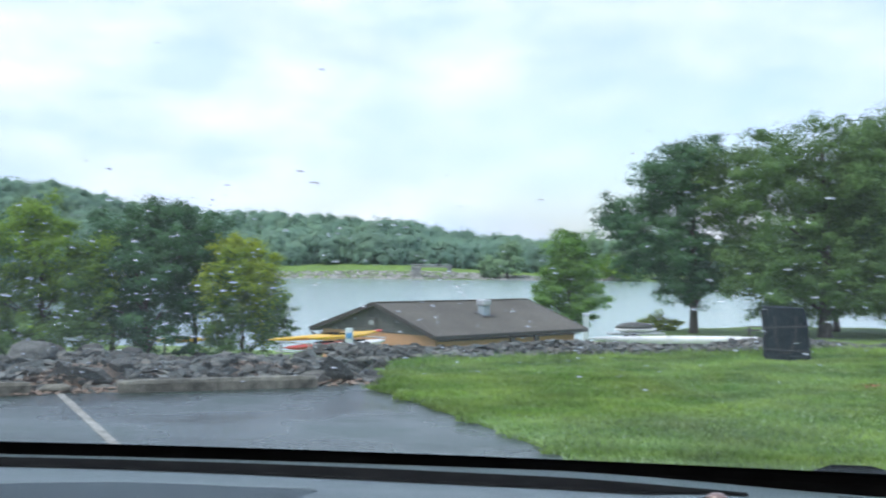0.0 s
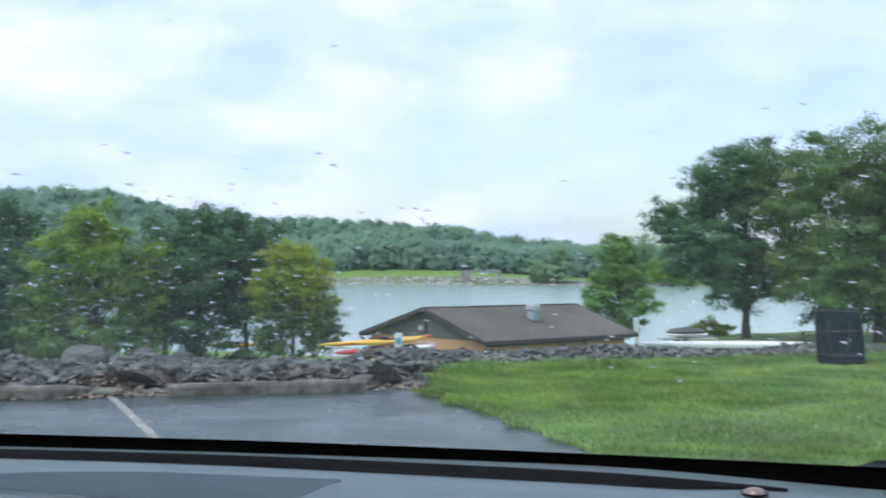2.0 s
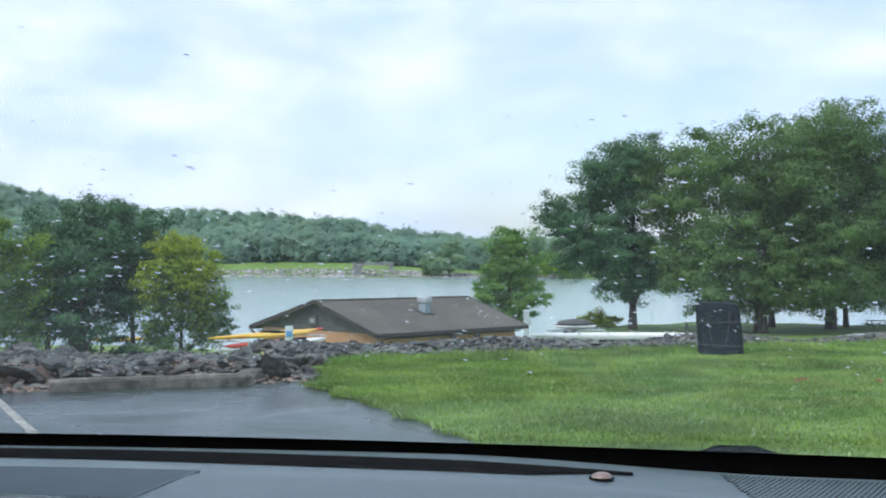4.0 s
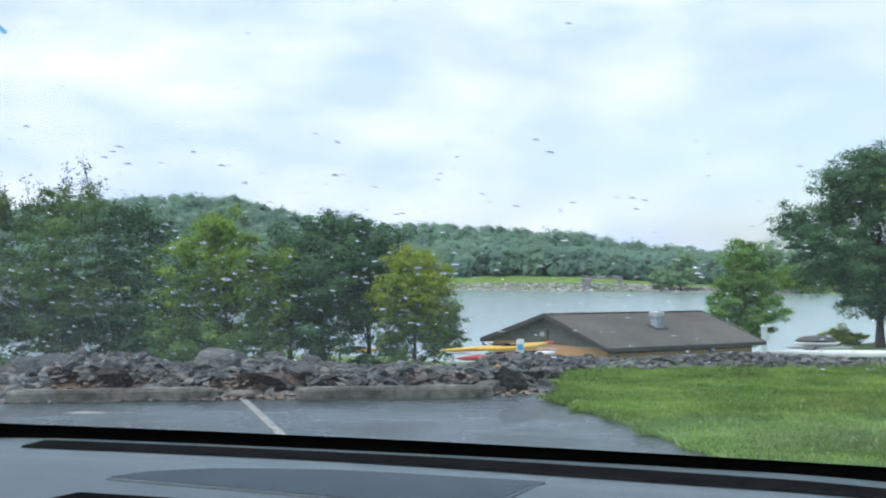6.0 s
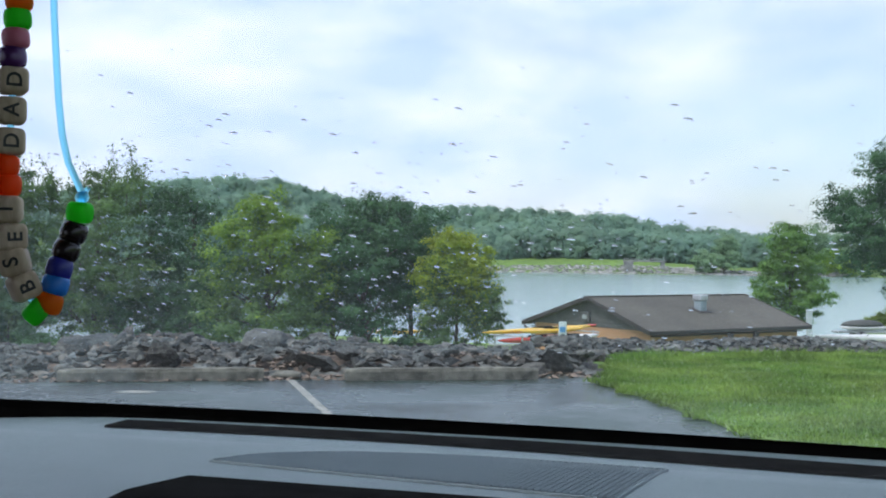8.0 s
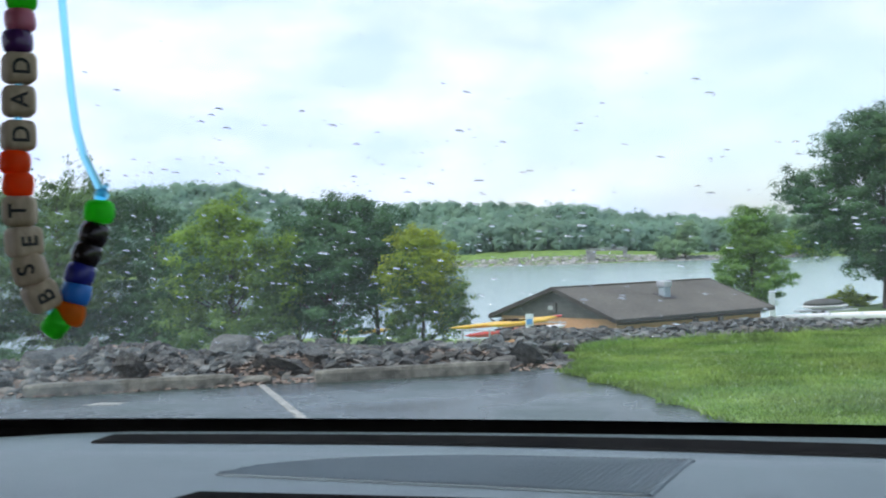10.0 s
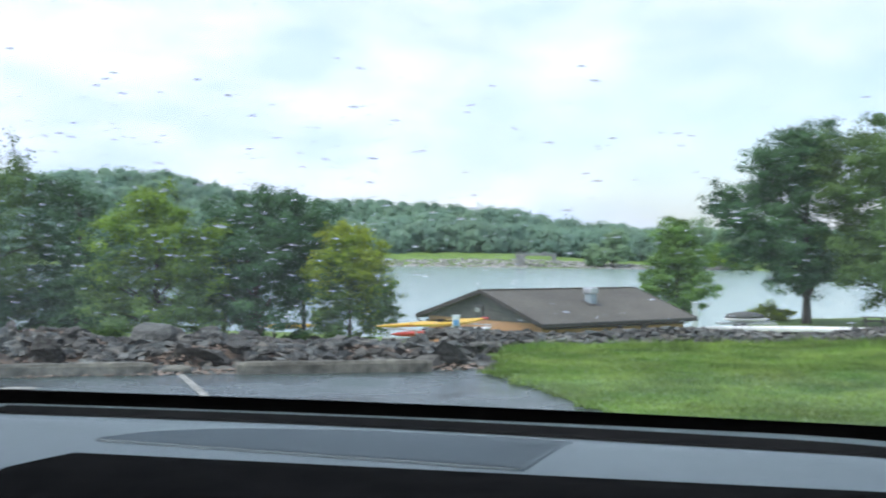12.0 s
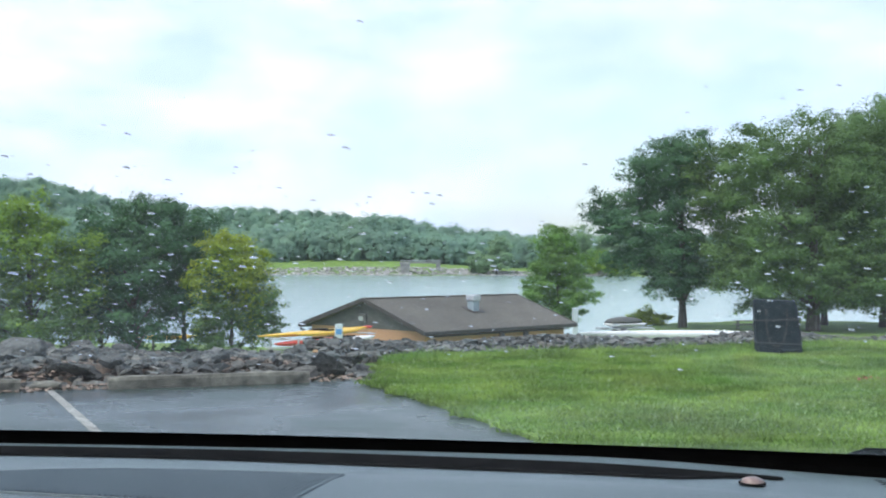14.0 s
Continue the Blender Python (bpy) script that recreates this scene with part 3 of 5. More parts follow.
# ---------------------------------------------------------------- boathouse
def boathouse():
    c = (-0.39, 50.0)                      # near eave corner
    L, Wd, Wr = 10.55, 8.95, 4.12                      # eave length, gable width, near eave to ridge
    ang = 44.0
    base = -4.42
    eave, ridge = -1.99, -0.62
    house = empty("boathouse", pose(c[0], c[1], base, 0, 0, ang), "low tan and grey boathouse with a brown shingle roof", "building")
    e, r = eave - base, ridge - base       # local heights; x runs along the ridge, y to the far side
    o = 0.45
    bm = bmesh.new()
    add_box(bm, (L - 2 * o, Wd - 2 * o, e - 0.02), pose(L / 2, Wd / 2, (e - 0.02) / 2))
    part("wall", bm, M_TAN, house, "tan brick lower wall")
    for x0, x1 in ((o - 0.02, o + 0.15), (L - o - 0.15, L - o + 0.02)):
        bm = bmesh.new()
        k = (r - e) / Wr
        pts = [(o - 0.03, e - 0.03), (Wd - o + 0.03, e - 0.03), (Wd - o + 0.03, e + k * o - 0.14), (Wr, r - 0.14), (o - 0.03, e + k * o - 0.14)]
        a = [bm.verts.new((x0, y, z)) for y, z in pts]
        b = [bm.verts.new((x1, y, z)) for y, z in pts]
        bm.faces.new(a)
        bm.faces.new(b[::-1])
        for i in range(5):
            j = (i + 1) % 5
            bm.faces.new((a[i], b[i], b[j], a[j]))
        bmesh.ops.recalc_face_normals(bm, faces=bm.faces[:])
        gable = part("gable", bm, M_SIDING, house, "dark grey board gable")
        bm = bmesh.new()
        for i in range(9):
            z = e + 0.03 + i * 0.2
            half = min(Wr - o, (r - 0.2 - z) / k)
            if half > 0.2:
                side = -1 if x0 < 1 else 1
                add_box(bm, (0.03, 2 * half, 0.17), pose((x0 if side < 0 else x1) + side * 0.012, Wr, z + 0.06, 0, side * 7, 0))
        part("siding", bm, M_SIDING, house)
    t = 0.12
    for side in (0, 1):
        bm = bmesh.new()
        y0, y1 = (0, Wr) if side == 0 else (Wd, Wr)
        v = [bm.verts.new(p) for p in ((0, y0, e), (L, y0, e), (L, y1, r), (0, y1, r), (0, y0, e - t), (L, y0, e - t), (L, y1, r - t), (0, y1, r - t))]
        for f in ((0, 1, 2, 3), (7, 6, 5, 4), (0, 4, 5, 1), (1, 5, 6, 2), (2, 6, 7, 3), (3, 7, 4, 0)):
            bm.faces.new([v[i] for i in f])
        bmesh.ops.recalc_face_normals(bm, faces=bm.faces[:])
        roof = part("roof", bm, M_SHINGLE, house, "brown-grey shingle roof slope")
        bm = bmesh.new()                   # shingle courses, each a thin step
        n = 26
        run = abs(y1 - y0)
        slope = math.degrees(math.atan2(r - e, run)) * (1 if side == 0 else -1)
        for i in range(n):
            f = (i + 0.5) / n
            add_box(bm, (L - 0.02, run / n * 1.06, 0.018), pose(L / 2, y0 + (y1 - y0) * f, e + (r - e) * f + 0.008, slope - (2.2 if side == 0 else -2.2), 0, 0))
        part("shingle_course", bm, M_SHINGLE, roof)
        bm = bmesh.new()                   # fascia and gutter along the eave
        add_box(bm, (L + 0.04, 0.06, 0.16), pose(L / 2, y0 + (-0.03 if side == 0 else 0.03), e - 0.08), 0.01, 1)
        part("fascia", bm, M_FASCIA, house)
        for x in (-0.025, L + 0.025):      # rake boards
            bm = bmesh.new()
            ln = math.hypot(run, r - e)
            add_box(bm, (0.05, ln, 0.2), pose(x, (y0 + y1) / 2, (e + r) / 2 - 0.06, slope, 0, 0), 0.01, 1)
            part("rake_board", bm, M_FASCIA, house)
    bm = bmesh.new()
    add_box(bm, (L, 0.3, 0.03), pose(L / 2, Wr, r + 0.02), 0.01, 1)
    part("ridge_cap", bm, M_SHINGLE, house)
    bm = bmesh.new()                       # soffit
    add_box(bm, (L - 2 * o - 0.1, Wd - 0.1, 0.03), pose(L / 2, Wd / 2, e - 0.24))
    part("soffit", bm, M_FASCIA, house)
    # roof vent: a square stack with a wider hood, on a flashing
    vx, vy = 5.35, 2.20
    vz = e + (r - e) * (vy / Wr)
    vent = part("roof_vent", add_box(bmesh.new(), (0.42, 0.42, 0.56), pose(vx, vy, vz + 0.2), 0.02, 1), M_BLUEZINC, house, "weathered galvanised roof vent")
    part("vent_cap", add_box(bmesh.new(), (0.54, 0.54, 0.28), pose(vx, vy, vz + 0.6), 0.05, 2), M_ZINC, vent, "pale vent hood")
    part("flashing", add_box(bmesh.new(), (0.8, 0.8, 0.03), pose(vx, vy, vz + 0.03, math.degrees(math.atan2(r - e, Wr)), 0, 0), 0.005, 1), M_FASCIA, vent)
    for x in (L * 0.47, L * 0.63):         # small floodlights under the eave
        fl = part("eave_light", add_box(bmesh.new(), (0.3, 0.16, 0.26), pose(x, -0.06, e - 0.34), 0.04, 2), M_FASCIA, house, "dark floodlight under the eave")
        part("bracket", add_box(bmesh.new(), (0.06, 0.1, 0.12), pose(x, 0.0, e - 0.2), 0.01, 1), M_FASCIA, fl)
    # lamp in the gable
    lamp = part("wall_lamp", add_box(bmesh.new(), (0.16, 0.55, 0.46), pose(o - 0.1, Wd / 2 + 0.1, e + 0.42), 0.04, 2), M_SIDING, house, "dark floodlight housing")
    part("lens", add_box(bmesh.new(), (0.05, 0.3, 0.2), pose(o - 0.2, Wd / 2 + 0.1, e + 0.42), 0.02, 2), M_ZINC, lamp)
    # louvre and small wall details on the gable wall, door in the long wall
    for i in range(6):
        part("louvre_slat", add_box(bmesh.new(), (0.05, 1.0, 0.09), pose(o - 0.02, 2.7, 0.95 + i * 0.16, 0, 25, 0)), M_ZINC, house)
    part("door", add_box(bmesh.new(), (1.0, 0.08, 2.0), pose(L * 0.52, o - 0.01, 1.0), 0.01, 1), M_FASCIA, house, "dark closed door")
    part("downpipe", add_tube(bmesh.new(), [(o - 0.02, Wd - o + 0.2, 0.05), (o - 0.05, Wd - o + 0.2, e - 0.5), (0.0, Wd - 0.1, e - 0.2)], 0.05, 8), M_FASCIA, house)
    return house


boathouse()


# ---------------------------------------------------------------- boats and things on the shore
def hull(bm, length, beam, depth, m=Matrix(), stations=15, sides=10):
    """A slim boat hull, closed on top by a rounded deck."""
    rings = []
    for i in range(stations):
        f = i / (stations - 1)
        w = max(math.sin(math.pi * f) ** 0.6, 0.03)
        x = (f - 0.5) * length
        rise = 0.08 * depth * (2 * f - 1) ** 4
        rings.append([bm.verts.new(m @ Vector((x, beam / 2 * w * math.cos(a), depth / 2 * w ** 0.7 * math.sin(a) * (1 if a > math.pi else 0.6) + rise)))
                      for a in [2 * math.pi * k / sides for k in range(sides)]])
    for a, b in zip(rings, rings[1:]):
        for k in range(sides):
            j = (k + 1) % sides
            bm.faces.new((a[k], a[j], b[j], b[k]))
    bm.faces.new(rings[0])
    bm.faces.new(rings[-1][::-1])
    bmesh.ops.recalc_face_normals(bm, faces=bm.faces[:])
    return bm


def boat(name, p, yaw, length, beam, depth, material, label, tip=None, pitch=0):
    root = empty(name, pose(*p, 0, pitch, yaw), label, "boat", "boats on the rack")
    smooth(part("hull", hull(bmesh.new(), length, beam, depth, pose(0, 0, depth / 2)), material, root), 60)
    rim = bmesh.new()
    n = 20
    pts = [(0.62 * math.cos(2 * math.pi * k / n), beam * 0.26 * math.sin(2 * math.pi * k / n), depth * 0.8) for k in range(n + 1)]
    part("cockpit_rim", add_tube(rim, pts, 0.03, 6), M_DASH_DARK, root)
    if tip:
        smooth(part("bow_tip", hull(bmesh.new(), 0.7, beam * 0.5, depth * 0.6, pose(length * 0.46, 0, depth * 0.62)), tip, root, "orange-red bow tip"), 60)
    return root


GZ = -4.4
rack = empty("boat_rack", pose(-4.6, 47.2, GZ, 0, 0, 58), "galvanised steel boat rack holding kayaks", "rack")
for x in (-2.4, 0.0, 2.4):
    for y in (-0.7, 0.7):
        part("post", add_tube(bmesh.new(), [(x, y, 0), (x, y, 2.5)], 0.04, 8), M_ZINC, rack)
    for z in (2.06, 2.44):
        part("crossbar", add_tube(bmesh.new(), [(x, -1.0, z), (x, 1.0, z)], 0.03, 8), M_ZINC, rack)
for y in (-0.7, 0.7):
    part("rail", add_tube(bmesh.new(), [(-2.5, y, 0.6), (2.5, y, 0.6)], 0.03, 8), M_ZINC, rack)
boat("kayak", (-4.75, 47.3, GZ + 2.47), 58, 7.6, 0.5, 0.27, M_YELLOW, "long yellow kayak on the upper bars of the rack", M_RED)
boat("kayak", (-4.25, 47.0, GZ + 2.47), 58, 4.4, 0.5, 0.27, M_YELLOW, "shorter yellow kayak lying beside another on the rack")
boat("kayak", (-4.9, 46.7, GZ + 2.09), 58, 5.0, 0.6, 0.34, M_RED, "red kayak on the lower bars of the rack")
boat("rowing_boat", (-3.62, 47.4, GZ + 2.09), 58, 4.2, 0.6, 0.38, M_WHITE, "white rowing boat on the lower bars of the rack")
low_stand = empty("boat_stand", pose(-15.3, 66.0, GZ, 0, 0, 20), "low timber stand under a yellow canoe", "stand")
for x in (-0.8, 0.8):
    part("leg", add_box(bmesh.new(), (0.1, 0.5, 0.9), pose(x, 0, 0.45), 0.01, 1), M_WOOD, low_stand)
part("rail", add_box(bmesh.new(), (2.0, 0.1, 0.1), pose(0, 0, 0.3), 0.01, 1), M_WOOD, low_stand)
boat("canoe", (-15.3, 66.0, GZ + 0.9), 20, 3.4, 0.7, 0.4, M_YELLOW, "yellow canoe on a low stand among the trees")

sign = empty("sign_post", pose(-3.4, 41.0, -4.4), "white board with a blue square on a post", "sign")
part("post", add_box(bmesh.new(), (0.12, 0.12, 2.6), pose(0, 0.1, 1.3), 0.01, 1), M_PALE, sign)
part("board", add_box(bmesh.new(), (0.28, 0.06, 1.4), pose(0, 0, 2.58), 0.02, 1), M_PALE, sign)
part("emblem", add_box(bmesh.new(), (0.2, 0.02, 0.2), pose(0, -0.04, 3.0), 0.01, 1), M_BLUE, sign, "blue square")

post = empty("bollard", pose(8.05, 64.5, -4.4), "pale grey post beside the boathouse corner", "post")
part("post", add_box(bmesh.new(), (0.3, 0.3, 2.8), pose(0, 0, 1.4), 0.04, 2), M_PALE, post)
part("cap", add_box(bmesh.new(), (0.36, 0.36, 0.1), pose(0, 0, 2.83), 0.04, 2), M_PALE, post)


def trestle(x, y, yaw, h):
    t = empty("trestle", pose(x, y, -4.4, 0, 0, yaw), "white folding trestle holding a racing shell", "trestle", "boat trestles")
    for a in (-0.3, 0.3):
        for b in (-0.35, 0.35):
            part("leg", add_tube(bmesh.new(), [(a, b, 0), (-a, b, h + 0.45)], 0.03, 6), M_WHITE, t)
    part("bar", add_tube(bmesh.new(), [(0, -0.4, h * 0.75), (0, 0.4, h * 0.75)], 0.03, 6), M_WHITE, t)


shell = empty("racing_shell", pose(16.1, 77.0, -3.97, 0, 0, 4), "long white racing shell on trestles by the lake", "boat")
smooth(part("hull", hull(bmesh.new(), 12.6, 0.7, 0.85, pose(0, 0, 0.2)), M_WHITE, shell), 60)
for k in range(4):
    part("rigger", add_tube(bmesh.new(), [(-3 + k * 2, -0.8, 0.45), (-3 + k * 2, 0, 0.3), (-3 + k * 2, 0.8, 0.45)], 0.025, 6), M_ZINC, shell)
trestle(12.9, 77.0, 4, 0.45)
trestle(19.7, 77.4, 4, 0.45)

cover = empty("covered_boat", pose(14.3, 84.5, -4.4, 0, 0, 12), "white boat under a dark grey tarpaulin on a trailer", "boat")
smooth(part("hull", hull(bmesh.new(), 3.4, 1.3, 0.5, pose(0, 0, 0.86), 13, 12), M_WHITE, cover, "white hull"), 60)
smooth(part("tarpaulin", hull(bmesh.new(), 3.1, 1.38, 0.7, pose(-0.1, 0, 1.06, 180, 0, 0), 13, 12), M_TARP, cover), 60)
part("trailer_frame", add_box(bmesh.new(), (4.2, 1.2, 0.12), pose(0, 0, 0.55), 0.02, 1), M_ZINC, cover)
for y in (-0.75, 0.75):
    part("wheel", add_lathe(bmesh.new(), [(0, -0.1), (0.25, -0.1), (0.31, -0.06), (0.31, 0.06), (0.25, 0.1), (0, 0.1)], 18, pose(-0.4, y, 0.31, 90, 0, 0)), M_RUBBER, cover)

for k, (x, y) in enumerate(((25.4, 92.0), (42.5, 96.5))):
    tb = empty("picnic_table", pose(x, y, -4.4, 0, 0, 20 * k - 8), "grey weathered wooden picnic table under trees", "table", "picnic tables")
    for j in range(4):
        part("top_plank", add_box(bmesh.new(), (1.9, 0.17, 0.05), pose(0, -0.28 + j * 0.185, 0.75), 0.008, 1), M_WOOD, tb)
    for yy in (-0.75, 0.75):
        part("bench", add_box(bmesh.new(), (1.9, 0.26, 0.05), pose(0, yy, 0.45), 0.008, 1), M_WOOD, tb)
    for xx in (-0.65, 0.65):
        for sgn in (-1, 1):
            part("leg", add_tube(bmesh.new(), [(xx, sgn * 0.7, 0), (xx, sgn * 0.25, 0.73)], 0.05, 6), M_WOOD, tb)
        part("brace", add_box(bmesh.new(), (0.08, 1.6, 0.1), pose(xx, 0, 0.4), 0.005, 1), M_WOOD, tb)
for k in range(4):
    p = empty("dock_plank", pose(37.0 + k * 1.1, 82 + k * 1.3, -4.40 + 0.2, 0, 0, 3), "pale grey stored dock section lying on grass", "dock section", "stored dock sections")
    part("deck", add_box(bmesh.new(), (8.5, 0.9, 0.14), pose(0, 0, 0.0), 0.02, 1), M_PALE, p)
    for xx in (-3.5, 0, 3.5):
        part("float", add_box(bmesh.new(), (0.5, 0.8, 0.13), pose(xx, 0, -0.135), 0.02, 1), M_WOOD, p)


# ---------------------------------------------------------------- covered bin on the lawn
def covered_bin():
    root = empty("covered_bin", pose(4.28, 14.72, 0.02, 0, 0, -14), "upright box under a black fabric cover with a cord", "covered box")
    bm = bmesh.new()
    rings = []
    n = 28
    for i in range(13):
        f = i / 12
        z = 0.66 * f
        row = []
        for k in range(n):
            a = 2 * math.pi * k / n
            c, s = math.cos(a), math.sin(a)
            r = 1.0 / max(abs(c) ** 6 + abs(s) ** 6, 1e-9) ** (1 / 6)
            g = (1.0 - 0.06 * f) * (0.93 if i == 12 else 1.0) + 0.012 * math.sin(5 * a + 6 * f) + (0.05 if i == 0 else 0)
            row.append(bm.verts.new((0.285 * r * c * g - 0.055 * f, 0.24 * r * s * g, z + (0.012 * c * (-1) if i > 10 else 0))))
        rings.append(row)
    for a, b in zip(rings, rings[1:]):
        for k in range(n):
            j = (k + 1) % n
            bm.faces.new((a[k], a[j], b[j], b[k]))
    bm.faces.new(rings[0][::-1])
    top = bm.verts.new((-0.055, 0, 0.675))
    for k in range(n):
        bm.faces.new((rings[-1][k], rings[-1][(k + 1) % n], top))
    bmesh.ops.recalc_face_normals(bm, faces=bm.faces[:])
    smooth(part("cover", bm, M_BLACK_CLOTH, root), 50)
    for z, tilt in ((0.42, 3), (0.13, -2)):
        bm = bmesh.new()
        pts = []
        for k in range(33):
            a = 2 * math.pi * k / 32
            c, s = math.cos(a), math.sin(a)
            r = 1.0 / (abs(c) ** 6 + abs(s) ** 6) ** (1 / 6)
            g = 1.02 - 0.06 * z / 0.66
            pts.append((0.285 * r * c * g - 0.055 * z / 0.66, 0.24 * r * s * g, z + 0.05 * c * tilt * 0.1))
        part("strap", add_tube(bm, pts, 0.007, 6, False), M_STRAP, root)
    pts = []
    for k in range(17):
        u = -1 + 2 * k / 16
        pts.append((0.125 * math.copysign(min(1, abs(u) * 1.25) ** 0.6, u) - 0.04, -0.262, 0.1 + 0.46 * abs(u) ** 2.2))
    part("cord", add_tube(bmesh.new(), pts, 0.0032, 6), M_CORD, root, "pale loop of cord")
    bm = bmesh.new()
    add_box(bm, (0.24, 0.05, 0.07), pose(0.12, -0.262, 0.035, 8, 0, 4), 0.02, 2)
    part("flap", bm, M_BLACK_CLOTH, root)


covered_bin()


# ---------------------------------------------------------------- trees
def leaf_tris(P, nrm, leaf, rng):
    """A pointed leaf at each place P, facing nrm."""
    n = len(P)
    nrm = nrm / np.linalg.norm(nrm, axis=1)[:, None]
    t = np.cross(nrm, rng.normal(size=(n, 3)))
    t /= np.linalg.norm(t, axis=1)[:, None]
    b = np.cross(nrm, t)
    s = leaf * rng.uniform(0.55, 1.35, n)[:, None]
    return np.stack([P - t * s * 0.5 - b * s * 0.42, P - t * s * 0.4 + b * s * 0.45, P + t * s * 0.7 + nrm * s * 0.08], 1).reshape(-1, 3)


def clumps_of(blobs, count, size, rng, inner=0.3):
    """Centres and radii of leaf clumps spread over the skins of ellipsoid blobs (x, y, height, rx, ry, rz)."""
    B = np.array(blobs, dtype=float)
    w = B[:, 3] * B[:, 5]
    pick = rng.choice(len(B), count, p=w / w.sum())
    d = rng.normal(size=(count, 3))
    d /= np.linalg.norm(d, axis=1)[:, None]
    r = np.where(rng.random(count) < inner, rng.uniform(0.2, 0.75, count), rng.uniform(0.64, 1.12, count))
    r = r * (1 + 0.15 * np.sin(5 * d[:, 0] + pick * 2.0) * np.sin(6 * d[:, 2] + pick))
    C = B[pick, :3] + d * B[pick, 3:] * r[:, None]
    return C, size * rng.uniform(0.6, 1.35, count), d


def tree(x, y, z, blobs, material, label, seed, trunk=0.3, clumps=90, clump=0.9, leaves=130, leaf=0.26, name="tree", top=None, lean=0.0, open_foot=0.0, low=None, sprigs=0):
    """A tree with tapered trunk and limbs and a crown of leafy sprays inside the blobs. low: a darker leaf material for
    its lower half;
    sprigs: thin leafy shoots that stand out of its top."""
    rng = np.random.default_rng(seed)
    root = empty(name, pose(x, y, z), label, "tree" if name == "tree" else name)
    clumps, clump, leaves = int(clumps * 1.75), clump * 0.74, leaves / 1.8
    C, R, D = clumps_of(blobs, clumps, clump, rng)
    keep = (C[:, 2] > 3.2) | (rng.random(clumps) > open_foot)      # thin foliage round the foot
    C, R, D = C[keep], R[keep], D[keep]
    gap = np.linalg.norm(C[:, None] - C[None], axis=2)
    near = (np.sort(gap, axis=1)[:, min(3, len(C) - 1)] < 2.0 * clump) | (C[:, 2] < 9.5)     # no high clump hangs free of the crown
    C, R, D = C[near], R[near], D[near]
    clumps = len(C)
    leaves = int(leaves * 3.3)
    leaf = leaf * 0.62
    axis = D * np.array([1, 1, 0.5]) + np.array([0, 0, 0.12]) + rng.normal(size=D.shape) * 0.45
    axis /= np.linalg.norm(axis, axis=1)[:, None]
    u = rng.uniform(-0.9, 1.0, (clumps, leaves, 1))
    d = rng.normal(size=(clumps, leaves, 3))
    spread_ = 0.55 * (1.05 - 0.5 * np.maximum(u, 0))
    P = (C[:, None] + axis[:, None] * u * R[:, None, None] * 1.05 + d * spread_ * R[:, None, None] * np.array([1.05, 1.05, 0.55])).reshape(-1, 3)
    d = d.reshape(-1, 3)
    nrm = d * np.array([0.35, 0.35, 0.6]) + np.repeat(D, leaves, 0) * 0.45 + np.array([0, 0, 0.5]) + rng.normal(size=P.shape) * 0.25
    if sprigs:
        tops = C[np.argsort(-C[:, 2])[:max(sprigs * 2, 8)]]
        for c in tops[rng.choice(len(tops), sprigs, replace=False)]:
            way = np.array([rng.normal(0, 0.22), rng.normal(0, 0.22), 1.0])
            h = np.linspace(0, rng.uniform(1.2, 2.4), 60)[:, None]
            Q = c + way * h + rng.normal(size=(60, 3)) * (0.28 - 0.07 * h)
            P, nrm = np.concatenate([P, Q]), np.concatenate([nrm, rng.normal(size=Q.shape) + np.array([0, 0, 0.4])])
            part("shoot", add_tube(bmesh.new(), [tuple(c - way * 0.8), tuple(c + way * float(h[-1, 0]))], [0.03, 0.008], 5), M_BARK, root)
    V = leaf_tris(P, nrm, leaf, rng).reshape(-1, 3, 3)
    V = V[V[:, :, 2].min(1) > 0.15]
    crown = raw_mesh("crown", V.reshape(-1, 3), np.arange(len(V) * 3).reshape(-1, 3), material, root)
    # lower leaves take the second, darker green, mixed in by height
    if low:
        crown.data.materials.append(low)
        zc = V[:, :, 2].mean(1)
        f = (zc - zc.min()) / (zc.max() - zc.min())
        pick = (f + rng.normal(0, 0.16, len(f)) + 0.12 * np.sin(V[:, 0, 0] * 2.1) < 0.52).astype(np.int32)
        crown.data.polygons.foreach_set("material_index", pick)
    high = top or max(b[2] + b[5] * 0.3 for b in blobs)
    mid_x = sum(b[0] for b in blobs) / len(blobs)
    pts, rad = [], []
    n = 8
    for k in range(n):
        f = k / (n - 1)
        pts.append((0.2 * math.sin(f * 3 + seed) * f + (mid_x * 0.35 + lean) * f ** 3, 0.2 * math.cos(f * 2.5 + seed) * f, -0.4 + f * high))
        rad.append(trunk * (1.3 if k == 0 else 1.0) * (1 - 0.85 * f))
    part("trunk", add_tube(bmesh.new(), pts, rad, 10), M_BARK, root)
    for k in range(0, clumps, max(1, clumps // 22)):
        c = Vector(C[k])
        f = min(0.85, max(0.18, (c.z - 0.28 * abs(c.x) - 0.5) / high))
        a = Vector(pts[int(f * (n - 1))])
        mid = a.lerp(c, 0.5) + Vector((0, 0, 0.05 * high))
        part("limb", add_tube(bmesh.new(), [a, mid, c], [trunk * 0.34 * (1 - 0.6 * f), trunk * 0.2 * (1 - 0.6 * f), trunk * 0.05], 6), M_BARK, root)
    return root


